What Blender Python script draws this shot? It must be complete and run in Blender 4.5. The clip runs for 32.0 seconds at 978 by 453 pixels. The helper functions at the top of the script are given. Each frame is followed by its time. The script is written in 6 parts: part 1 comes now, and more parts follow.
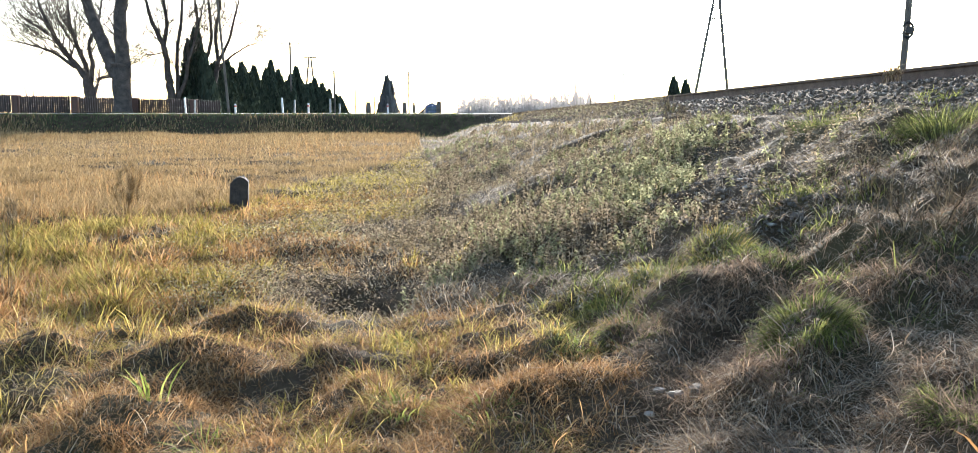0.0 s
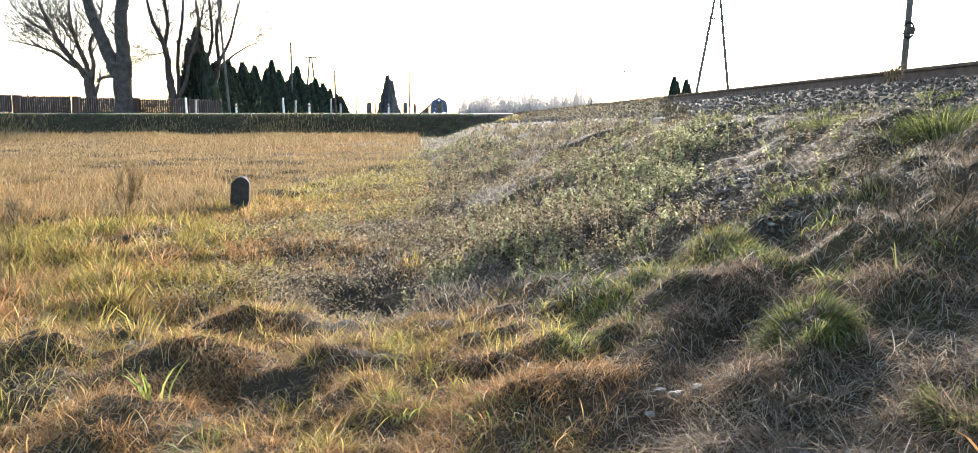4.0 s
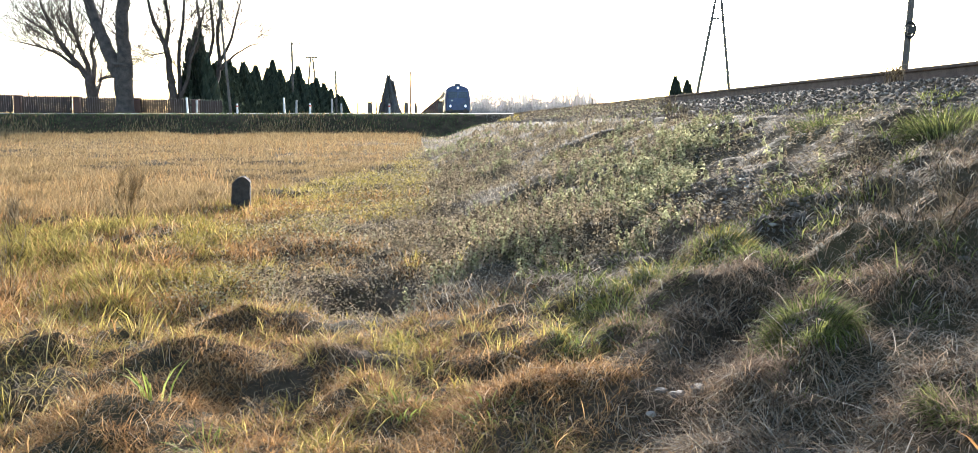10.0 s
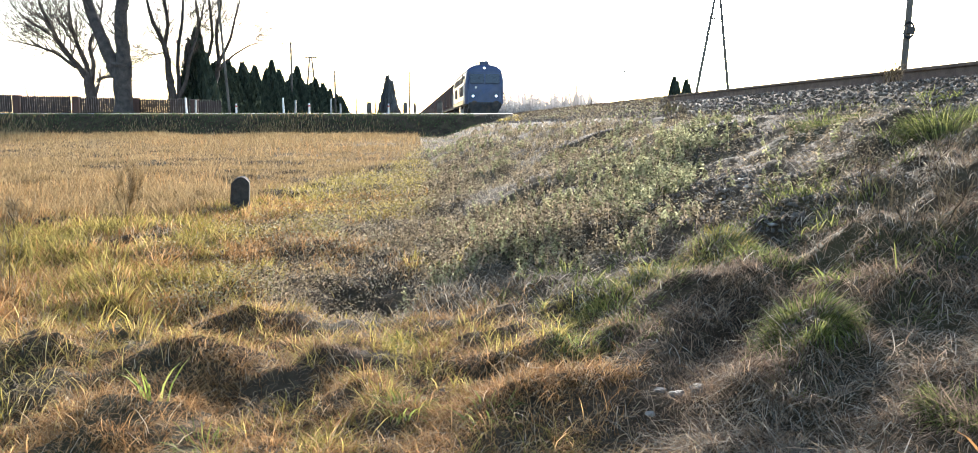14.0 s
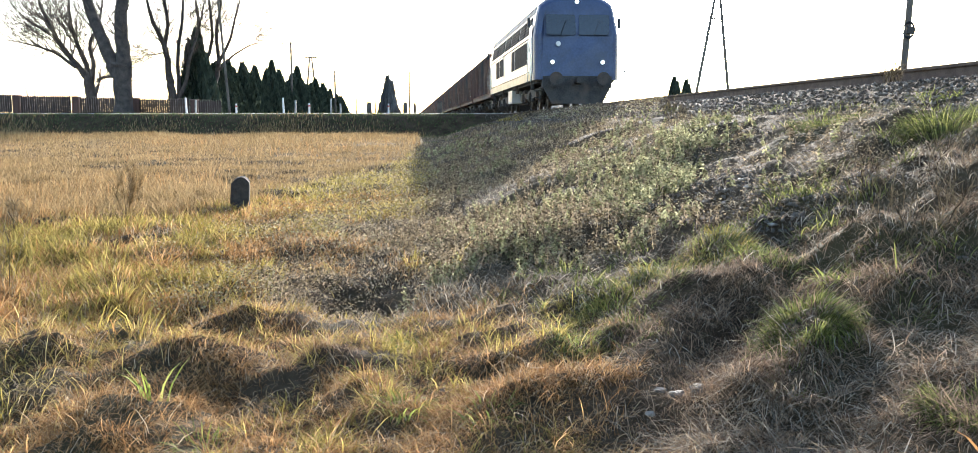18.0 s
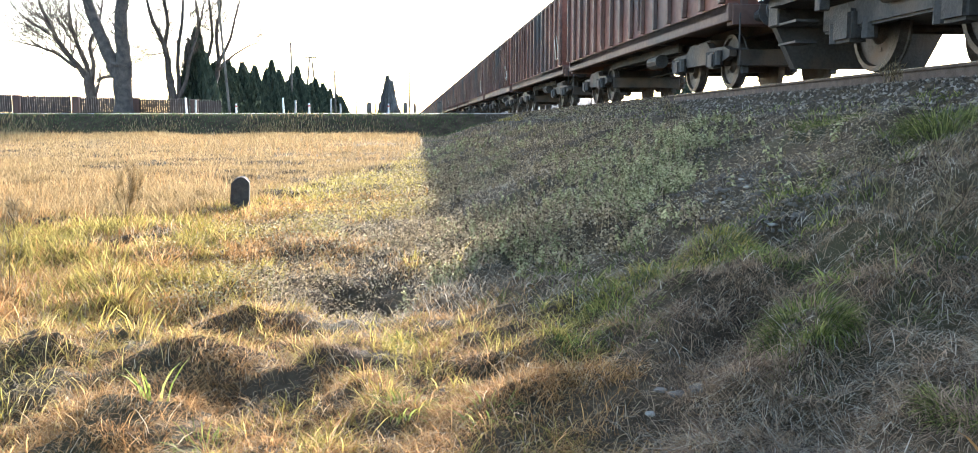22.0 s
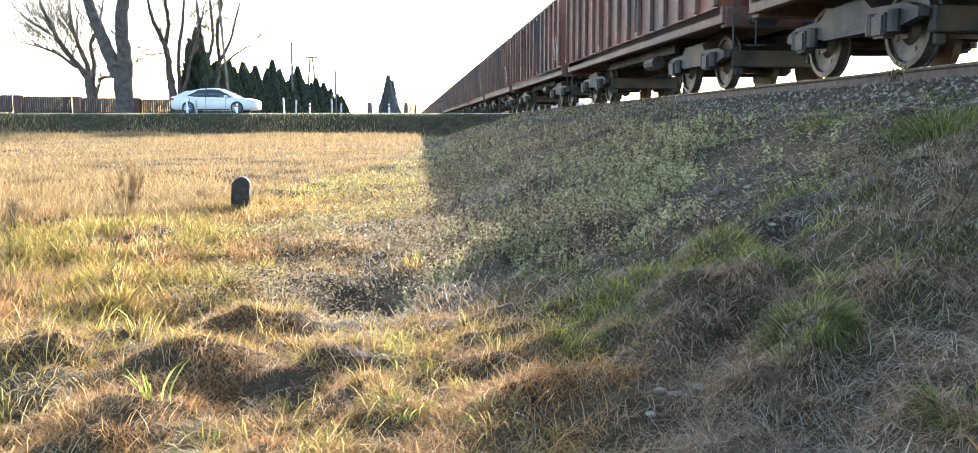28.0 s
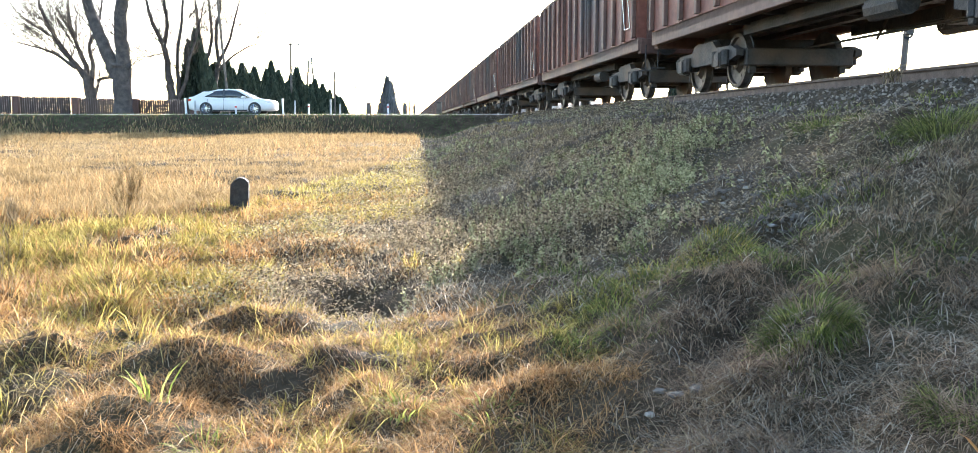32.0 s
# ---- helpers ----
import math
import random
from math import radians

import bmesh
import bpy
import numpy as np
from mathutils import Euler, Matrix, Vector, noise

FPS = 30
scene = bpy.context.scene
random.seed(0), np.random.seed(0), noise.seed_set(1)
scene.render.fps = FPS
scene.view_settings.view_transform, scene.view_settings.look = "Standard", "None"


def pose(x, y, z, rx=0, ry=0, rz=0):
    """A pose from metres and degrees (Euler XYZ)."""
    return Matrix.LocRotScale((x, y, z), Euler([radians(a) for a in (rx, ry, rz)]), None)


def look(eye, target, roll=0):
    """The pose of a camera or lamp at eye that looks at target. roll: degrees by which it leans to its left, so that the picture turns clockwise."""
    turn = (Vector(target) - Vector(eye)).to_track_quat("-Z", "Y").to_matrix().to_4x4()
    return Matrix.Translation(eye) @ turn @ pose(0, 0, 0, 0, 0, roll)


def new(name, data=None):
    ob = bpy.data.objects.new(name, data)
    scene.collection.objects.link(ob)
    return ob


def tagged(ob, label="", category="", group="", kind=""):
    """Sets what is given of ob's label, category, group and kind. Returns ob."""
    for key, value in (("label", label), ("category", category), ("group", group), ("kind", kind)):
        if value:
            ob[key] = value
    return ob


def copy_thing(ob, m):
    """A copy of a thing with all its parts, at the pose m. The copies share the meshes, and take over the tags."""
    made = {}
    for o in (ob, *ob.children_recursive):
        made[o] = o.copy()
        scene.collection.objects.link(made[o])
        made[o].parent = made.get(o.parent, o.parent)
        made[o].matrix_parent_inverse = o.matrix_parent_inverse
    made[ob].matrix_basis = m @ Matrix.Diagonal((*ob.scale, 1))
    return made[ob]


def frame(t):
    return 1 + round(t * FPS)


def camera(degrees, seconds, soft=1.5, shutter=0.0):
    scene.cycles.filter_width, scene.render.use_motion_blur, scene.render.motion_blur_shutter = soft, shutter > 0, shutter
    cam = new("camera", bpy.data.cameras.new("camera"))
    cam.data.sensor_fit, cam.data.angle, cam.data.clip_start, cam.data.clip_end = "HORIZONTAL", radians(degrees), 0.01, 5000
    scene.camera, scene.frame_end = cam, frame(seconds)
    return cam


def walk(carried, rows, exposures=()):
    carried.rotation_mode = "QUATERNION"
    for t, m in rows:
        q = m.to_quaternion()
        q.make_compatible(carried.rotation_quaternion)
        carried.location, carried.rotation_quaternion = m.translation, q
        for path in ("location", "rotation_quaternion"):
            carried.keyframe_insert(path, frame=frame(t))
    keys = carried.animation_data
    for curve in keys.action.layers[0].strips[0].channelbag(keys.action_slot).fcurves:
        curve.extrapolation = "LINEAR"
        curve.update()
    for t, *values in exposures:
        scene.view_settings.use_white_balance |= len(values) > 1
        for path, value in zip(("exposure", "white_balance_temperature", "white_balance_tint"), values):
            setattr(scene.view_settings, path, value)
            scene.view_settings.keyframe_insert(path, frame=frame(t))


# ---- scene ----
# camera near the foot of a railway embankment; x right, y ahead, the track heads 5.5 degrees to the left of y
EYE = 1.1
cam = camera(59.13, 32.0, soft=0.8)


def view(yaw=0.0, pitch=0.0):
    return pose(0, 0, EYE, 83.273 + pitch, 0, -yaw)


walk(cam, [(0.0, view(0.05)), (1.6, view(0)), (5.6, view(0)), (6.6, view(-0.06)), (10.2, view(-0.06)), (11.2, view(0)),
           (16.0, view(0)), (25.6, view(0)), (27.6, view(-0.04)), (28.8, view(-0.04)), (29.6, view(0)), (31.4, view(0)), (32.0, view(0.03, 0.05))],
     exposures=[(0.0, 1.78, 6080, 10), (17.0, 1.78, 6080, 10), (18.0, 1.83, 6080, 10), (20.5, 2.33, 6050, 10), (22.0, 2.55, 6050, 10), (32.0, 2.62, 6050, 10)])

# ---- light: low winter sun ahead, to the right of the track ----
SUN_ELEV, SUN_AZ = 14.4, 8.0      # degrees above the horizon, degrees right of y
world = bpy.data.worlds.new("sky")
scene.world = world
world.use_nodes = True
wn = world.node_tree.nodes
sky = wn.new("ShaderNodeTexSky")
sky.sky_type = "NISHITA"
sky.sun_disc = False
sky.sun_elevation, sky.sun_rotation = radians(SUN_ELEV), radians(SUN_AZ)
sky.dust_density, sky.air_density, sky.ozone_density = 1.8, 1.0, 1.5
world.node_tree.links.new(sky.outputs[0], wn["Background"].inputs[0])
wn["Background"].inputs[1].default_value = 0.15
sun = new("sun", bpy.data.lights.new("sun", "SUN"))
sun.data.energy, sun.data.angle, sun.data.color = 4.2, radians(0.6), (1.0, 0.92, 0.82)
sun_way = Vector((math.sin(radians(SUN_AZ)) * math.cos(radians(SUN_ELEV)), math.cos(radians(SUN_AZ)) * math.cos(radians(SUN_ELEV)), math.sin(radians(SUN_ELEV))))
sun.matrix_basis = look(sun_way * 100, (0, 0, 0))

# ---- materials ----


def mat(name, dark, light, scale=6.0, rough=0.8, metal=0.0, bump=0.0, mid=None, translucent=0.0, island=0.0, stain=None, coat=0.0, rnd=0.0):
    """A procedural surface: two colours broken up at two scales; island: share of the colour that varies piece by piece."""
    m = bpy.data.materials.new(name)
    m.use_nodes = True
    nt = m.node_tree
    n, ln = nt.nodes, nt.links.new
    bsdf = n["Principled BSDF"]
    out = n["Material Output"]
    tc = n.new("ShaderNodeTexCoord")
    big, fine = n.new("ShaderNodeTexNoise"), n.new("ShaderNodeTexNoise")
    big.inputs["Scale"].default_value, fine.inputs["Scale"].default_value = scale, scale * 9
    big.inputs["Detail"].default_value, fine.inputs["Detail"].default_value = 4, 3
    for t in (big, fine):
        ln(tc.outputs["Object"], t.inputs["Vector"])
    mix = n.new("ShaderNodeMath")
    mix.operation = "MULTIPLY_ADD"
    mix.inputs[1].default_value = 0.4
    ln(fine.outputs[0], mix.inputs[0])
    half = n.new("ShaderNodeMath")
    half.operation = "MULTIPLY"
    half.inputs[1].default_value = 0.6
    ln(big.outputs[0], half.inputs[0])
    ln(half.outputs[0], mix.inputs[2])
    fac = mix.outputs[0]
    if island or rnd:
        src = n.new("ShaderNodeNewGeometry").outputs["Random Per Island"] if island else n.new("ShaderNodeObjectInfo").outputs["Random"]
        share = island or rnd
        a, b = n.new("ShaderNodeMath"), n.new("ShaderNodeMath")
        a.operation, b.operation = "MULTIPLY", "MULTIPLY_ADD"
        a.inputs[1].default_value = 1 - share
        b.inputs[1].default_value = share
        ln(fac, a.inputs[0])
        ln(src, b.inputs[0])
        ln(a.outputs[0], b.inputs[2])
        fac = b.outputs[0]
    ramp = n.new("ShaderNodeValToRGB")
    lo, hi = (0.12, 0.88) if (island or rnd) else (0.34, 0.66)
    ramp.color_ramp.elements[0].position, ramp.color_ramp.elements[1].position = lo, hi
    ramp.color_ramp.elements[0].color, ramp.color_ramp.elements[1].color = (*dark, 1), (*light, 1)
    if mid:
        ramp.color_ramp.elements.new(0.5).color = (*mid, 1)
    ln(fac, ramp.inputs[0])
    col = ramp.outputs[0]
    if stain:
        patch = n.new("ShaderNodeTexNoise")
        patch.inputs["Scale"].default_value, patch.inputs["Detail"].default_value = scale * 0.35, 6
        ln(tc.outputs["Object"], patch.inputs["Vector"])
        sr = n.new("ShaderNodeValToRGB")
        sr.color_ramp.elements[0].position, sr.color_ramp.elements[1].position = 0.5, 0.68
        ln(patch.outputs[0], sr.inputs[0])
        mx = n.new("ShaderNodeMix")
        mx.data_type = "RGBA"
        ln(sr.outputs[0], mx.inputs[0])
        ln(col, mx.inputs[6])
        mx.inputs[7].default_value = (*stain, 1)
        col = mx.outputs[2]
    ln(col, bsdf.inputs["Base Color"])
    bsdf.inputs["Roughness"].default_value, bsdf.inputs["Metallic"].default_value = rough, metal
    if coat:
        bsdf.inputs["Coat Weight"].default_value = coat
    if bump:
        bp = n.new("ShaderNodeBump")
        bp.inputs["Strength"].default_value, bp.inputs["Distance"].default_value = bump, 0.02
        ln(fine.outputs[0], bp.inputs["Height"])
        ln(bp.outputs[0], bsdf.inputs["Normal"])
    if translucent:
        bsdf.inputs["Specular IOR Level"].default_value = 0.06
        tr, ms = n.new("ShaderNodeBsdfTranslucent"), n.new("ShaderNodeMixShader")
        ms.inputs[0].default_value = translucent
        ln(col, tr.inputs[0])
        ln(bsdf.outputs[0], ms.inputs[1])
        ln(tr.outputs[0], ms.inputs[2])
        ln(ms.outputs[0], out.inputs[0])
    return m


def glow(name, colour, strength):
    m = mat(name, colour, colour)
    b = m.node_tree.nodes["Principled BSDF"]
    b.inputs["Emission Color"].default_value = (*colour, 1)
    b.inputs["Emission Strength"].default_value = strength
    return m


SOIL = mat("soil", (0.028, 0.019, 0.011), (0.115, 0.08, 0.046), 2.5, 0.95, bump=0.8, mid=(0.06, 0.042, 0.024), stain=(0.05, 0.043, 0.02))
SOIL.node_tree.nodes["Principled BSDF"].inputs["Specular IOR Level"].default_value = 0.1
STRAW = mat("straw_grass", (0.13, 0.085, 0.04), (0.52, 0.385, 0.21), 0.5, 0.8, translucent=0.42, island=0.65, mid=(0.325, 0.22, 0.1))
HAIR = mat("pale_stalks", (0.34, 0.24, 0.13), (0.68, 0.55, 0.37), 1.0, 0.7, translucent=0.45, island=0.7, mid=(0.5, 0.375, 0.225))
GOLD = mat("golden_grass", (0.08, 0.042, 0.018), (0.8, 0.54, 0.25), 2.4, 0.8, translucent=0.5, island=0.55, mid=(0.405, 0.215, 0.083))
LIME = mat("yellow_green_grass", (0.11, 0.088, 0.022), (0.76, 0.6, 0.2), 1.6, 0.8, translucent=0.46, island=0.65, mid=(0.37, 0.29, 0.07))
GREEN = mat("green_grass", (0.03, 0.04, 0.013), (0.4, 0.4, 0.125), 1.5, 0.8, translucent=0.55, island=0.65, mid=(0.135, 0.15, 0.047))
DEAD = mat("dead_grass", (0.09, 0.072, 0.052), (0.62, 0.54, 0.42), 1.2, 0.9, translucent=0.45, island=0.7, mid=(0.3, 0.25, 0.185))
RUSSET = mat("russet_grass", (0.055, 0.036, 0.025), (0.52, 0.38, 0.25), 1.4, 0.85, translucent=0.42, island=0.66, mid=(0.235, 0.158, 0.1))
REED = mat("yellow_blades", (0.36, 0.26, 0.07), (0.8, 0.66, 0.3), 1.0, 0.7, translucent=0.5, island=0.7, mid=(0.58, 0.45, 0.15))
FRESH = mat("fresh_grass", (0.1, 0.13, 0.03), (0.5, 0.52, 0.14), 2.0, 0.6, translucent=0.5, island=0.7, mid=(0.26, 0.3, 0.07))
LEAF = mat("herb_leaves", (0.1, 0.098, 0.048), (0.66, 0.63, 0.37), 1.0, 0.85, translucent=0.52, island=0.75, mid=(0.35, 0.335, 0.17))
BROWN_LEAF = mat("dry_herbs", (0.06, 0.045, 0.03), (0.57, 0.46, 0.3), 1.0, 0.8, translucent=0.42, island=0.75, mid=(0.26, 0.2, 0.12))
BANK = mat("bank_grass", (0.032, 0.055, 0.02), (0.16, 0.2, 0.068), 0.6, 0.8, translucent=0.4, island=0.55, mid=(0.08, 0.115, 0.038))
BALLAST = mat("ballast_stone", (0.06, 0.048, 0.038), (0.32, 0.27, 0.22), 3.0, 0.95, bump=0.4, island=0.72, mid=(0.115, 0.09, 0.068))
BALLAST.node_tree.nodes["Principled BSDF"].inputs["Specular IOR Level"].default_value = 0.15
STONE = mat("field_stone", (0.07, 0.057, 0.044), (0.19, 0.158, 0.125), 9.0, 0.8, bump=0.5, rnd=0.3)
PALE_STONE = mat("pale_stone", (0.2, 0.18, 0.15), (0.38, 0.345, 0.295), 9.0, 0.7, bump=0.3)
MARKER = mat("weathered_marker", (0.02, 0.017, 0.014), (0.085, 0.07, 0.056), 12.0, 0.9, bump=0.9, stain=(0.06, 0.06, 0.038))
RAIL_SIDE = mat("rail_rust", (0.075, 0.05, 0.038), (0.18, 0.125, 0.095), 8.0, 0.8, metal=0.3, bump=0.3)
RAIL_TOP = mat("rail_polished", (0.4, 0.39, 0.37), (0.6, 0.59, 0.57), 20.0, 0.25, metal=1.0)
SLEEPER = mat("old_sleeper", (0.07, 0.058, 0.048), (0.2, 0.17, 0.145), 4.0, 0.9, bump=0.5)
CONCRETE = mat("concrete", (0.28, 0.27, 0.25), (0.5, 0.48, 0.45), 3.0, 0.85, bump=0.4, stain=(0.2, 0.19, 0.17))
ASPHALT = mat("asphalt", (0.04, 0.04, 0.04), (0.085, 0.083, 0.08), 4.0, 0.85, bump=0.5)
GRAVEL = mat("verge_gravel", (0.22, 0.2, 0.17), (0.48, 0.45, 0.4), 6.0, 0.9, bump=0.6)
BARK = mat("bark", (0.035, 0.027, 0.022), (0.13, 0.1, 0.08), 3.0, 0.9, bump=1.0, mid=(0.075, 0.058, 0.047))
TWIG = mat("twigs", (0.05, 0.037, 0.028), (0.15, 0.115, 0.085), 2.0, 0.85)
THUJA = mat("thuja_foliage", (0.035, 0.048, 0.036), (0.13, 0.155, 0.105), 0.8, 0.7, translucent=0.35, island=0.65)
FENCE_WOOD = mat("fence_boards", (0.018, 0.012, 0.01), (0.05, 0.032, 0.025), 4.0, 0.8, bump=0.5, rnd=0.4)
BRICK = mat("fence_brick", (0.07, 0.035, 0.026), (0.16, 0.085, 0.06), 5.0, 0.85, bump=0.5, rnd=0.3)
WHITE_PAINT = mat("white_paint", (0.62, 0.62, 0.6), (0.82, 0.82, 0.8), 5.0, 0.5)
RED_PAINT = mat("red_paint", (0.4, 0.03, 0.025), (0.55, 0.06, 0.04), 5.0, 0.5)
POLE_WOOD = mat("pole_wood", (0.07, 0.055, 0.045), (0.2, 0.165, 0.13), 3.0, 0.85, bump=0.5)
BLUE = mat("blue_enamel", (0.028, 0.042, 0.095), (0.055, 0.08, 0.165), 1.4, 0.45, bump=0.05, stain=(0.045, 0.05, 0.07), coat=0.15)
CREAM = mat("cream_enamel", (0.62, 0.6, 0.56), (0.82, 0.81, 0.78), 1.2, 0.4, bump=0.05, stain=(0.55, 0.5, 0.44), coat=0.2)
BUFF = mat("buff_stripe", (0.55, 0.42, 0.28), (0.72, 0.6, 0.44), 1.5, 0.45)
ROOF_GREY = mat("roof_grey", (0.13, 0.13, 0.14), (0.25, 0.25, 0.26), 1.5, 0.6, stain=(0.07, 0.06, 0.055))
UNDER = mat("underframe_black", (0.018, 0.016, 0.015), (0.07, 0.06, 0.052), 3.0, 0.7, bump=0.4, stain=(0.11, 0.07, 0.045))
STEEL = mat("wheel_steel", (0.06, 0.05, 0.044), (0.17, 0.145, 0.125), 6.0, 0.55, metal=0.7, stain=(0.12, 0.075, 0.05))
OXIDE = mat("wagon_oxide", (0.12, 0.035, 0.02), (0.27, 0.1, 0.06), 0.9, 0.65, bump=0.25, stain=(0.1, 0.075, 0.065), rnd=0.0)
OXIDE_DARK = mat("wagon_brown", (0.08, 0.04, 0.028), (0.2, 0.11, 0.08), 0.9, 0.7, bump=0.25, stain=(0.07, 0.06, 0.055))
GLASS = mat("dark_glass", (0.012, 0.014, 0.016), (0.03, 0.034, 0.038), 1.0, 0.06, coat=0.5)
CAR_GLASS = mat("car_glass", (0.025, 0.028, 0.03), (0.05, 0.053, 0.056), 1.0, 0.18, coat=0.25)
RUBBER = mat("rubber", (0.012, 0.012, 0.012), (0.03, 0.03, 0.03), 8.0, 0.8)
CAR_WHITE = mat("car_paint", (0.62, 0.59, 0.545), (0.7, 0.665, 0.615), 1.0, 0.35, coat=0.3)
CHROME = mat("alloy", (0.5, 0.5, 0.51), (0.7, 0.7, 0.71), 8.0, 0.25, metal=0.9)
PLASTIC = mat("black_plastic", (0.015, 0.015, 0.016), (0.04, 0.04, 0.042), 8.0, 0.5)
LAMP_RED = mat("red_lens", (0.35, 0.01, 0.01), (0.5, 0.03, 0.02), 8.0, 0.2, coat=0.6)
LAMP_CLEAR = mat("clear_lens", (0.5, 0.5, 0.5), (0.75, 0.75, 0.75), 8.0, 0.1, coat=0.8)
GRILLE = mat("dark_louvres", (0.02, 0.02, 0.021), (0.05, 0.05, 0.052), 6.0, 0.8)
GRILLE.node_tree.nodes["Principled BSDF"].inputs["Specular IOR Level"].default_value = 0.08
HEADLIGHT = glow("headlight", (1.0, 0.97, 0.9), 14.0)
# distant growth: the pale grey has haze and glare put into the colour
HAZE_TONED_WOOD = mat("far_thicket", (0.24, 0.23, 0.22), (0.46, 0.44, 0.42), 0.05, 0.9, island=0.6, translucent=0.5)

# ---- mesh tools ----


def mesh_of(name, verts, faces, material, smooth=False):
    me = bpy.data.meshes.new(name)
    me.from_pydata(verts, [], faces)
    me.materials.append(material)
    if smooth:
        me.polygons.foreach_set("use_smooth", [True] * len(me.polygons))
    return me


def fast_mesh(name, verts, faces, material):
    """A mesh from numpy arrays; faces: a list of arrays of corner numbers, each of one size."""
    me = bpy.data.meshes.new(name)
    me.vertices.add(len(verts))
    me.vertices.foreach_set("co", np.ascontiguousarray(verts, dtype=np.float32).ravel())
    sizes = np.concatenate([np.full(len(f), f.shape[1]) for f in faces])
    loops = np.concatenate([f.ravel() for f in faces]).astype(np.int32)
    me.loops.add(len(loops))
    me.loops.foreach_set("vertex_index", loops)
    me.polygons.add(len(sizes))
    me.polygons.foreach_set("loop_start", np.concatenate([[0], np.cumsum(sizes)[:-1]]).astype(np.int32))
    me.materials.append(material)
    me.update(calc_edges=True)
    me.validate()
    return me


def part(name, bm, material, parent, label="", smooth=False):
    """Links a bmesh (or a finished mesh) as one mesh object under a thing or a part."""
    if isinstance(bm, bpy.types.Mesh):
        me = bm
    else:
        me = bpy.data.meshes.new(name)
        bm.to_mesh(me)
        bm.free()
        me.materials.append(material)
        if smooth:
            me.polygons.foreach_set("use_smooth", [True] * len(me.polygons))
    ob = new(name, me)
    ob.parent = parent
    if label:
        tagged(ob, label)
    return ob


def box(bm, lo, hi, bevel=0.0, taper=1.0):
    x0, y0, z0 = lo
    x1, y1, z1 = hi
    cx, cy = (x0 + x1) / 2, (y0 + y1) / 2
    vs = [bm.verts.new(v) for v in ((x0, y0, z0), (x1, y0, z0), (x1, y1, z0), (x0, y1, z0))]
    vs += [bm.verts.new((cx + (v.co.x - cx) * taper, cy + (v.co.y - cy) * taper, z1)) for v in vs]
    fs = [bm.faces.new([vs[i] for i in f]) for f in ((3, 2, 1, 0), (4, 5, 6, 7), (0, 1, 5, 4), (1, 2, 6, 5), (2, 3, 7, 6), (3, 0, 4, 7))]
    if bevel:
        bmesh.ops.bevel(bm, geom=list({e for f in fs for e in f.edges}), offset=bevel, segments=2 if bevel > 0.025 else 1, affect="EDGES")
    return bm


def boxed(lo, hi, bevel=0.0, taper=1.0):
    return box(bmesh.new(), lo, hi, bevel, taper)


def rod(bm, a, b, r0, r1=None, n=8, caps=True):
    """A round bar from a to b."""
    a, b = Vector(a), Vector(b)
    r1 = r0 if r1 is None else r1
    q = (b - a).to_track_quat("Z", "Y")
    rings = []
    for p, r in ((a, r0), (b, r1)):
        rings.append([bm.verts.new(p + q @ Vector((r * math.cos(k * math.tau / n), r * math.sin(k * math.tau / n), 0))) for k in range(n)])
    for k in range(n):
        bm.faces.new((rings[0][k], rings[0][(k + 1) % n], rings[1][(k + 1) % n], rings[1][k]))
    if caps:
        bm.faces.new(rings[0][::-1])
        bm.faces.new(rings[1])
    return bm


def lathe(bm, profile, axis="X", n=20, at=(0, 0, 0)):
    """Turns (along, radius) pairs about an axis."""
    rings = []
    for s, r in profile:
        ring = []
        for k in range(n):
            c, d = r * math.cos(k * math.tau / n), r * math.sin(k * math.tau / n)
            v = (s, c, d) if axis == "X" else (c, s, d) if axis == "Y" else (c, d, s)
            ring.append(bm.verts.new(Vector(v) + Vector(at)))
        rings.append(ring)
    for a, b in zip(rings, rings[1:]):
        for k in range(n):
            bm.faces.new((a[k], a[(k + 1) % n], b[(k + 1) % n], b[k]))
    bm.faces.new(rings[0][::-1])
    bm.faces.new(rings[-1])
    bmesh.ops.recalc_face_normals(bm, faces=bm.faces[-(len(rings) * n + 2):])
    return bm


def loft(bm, rings, close=True, caps=True):
    vs = [[bm.verts.new(p) for p in ring] for ring in rings]
    n = len(vs[0])
    for a, b in zip(vs, vs[1:]):
        for k in range(n if close else n - 1):
            bm.faces.new((a[k], a[(k + 1) % n], b[(k + 1) % n], b[k]))
    if caps:
        bm.faces.new(vs[0][::-1])
        bm.faces.new(vs[-1])
    bmesh.ops.recalc_face_normals(bm, faces=bm.faces)
    return bm


def blob(r, seed, squash=0.7, sub=1, jag=0.25):
    """A stone: a lumpy faceted ball."""
    rng = random.Random(seed)
    bm = bmesh.new()
    bmesh.ops.create_icosphere(bm, subdivisions=sub, radius=r)
    for v in bm.verts:
        v.co *= 1 + rng.uniform(-jag, jag)
        v.co.z *= squash
    return bm


# ---- the lie of the land ----
TURN = radians(5.5)
CT, ST = math.cos(TURN), math.sin(TURN)
RAIL_Z, TRACK = 1.72, 6.36       # rail head; the track's centre line, metres to the right of the camera


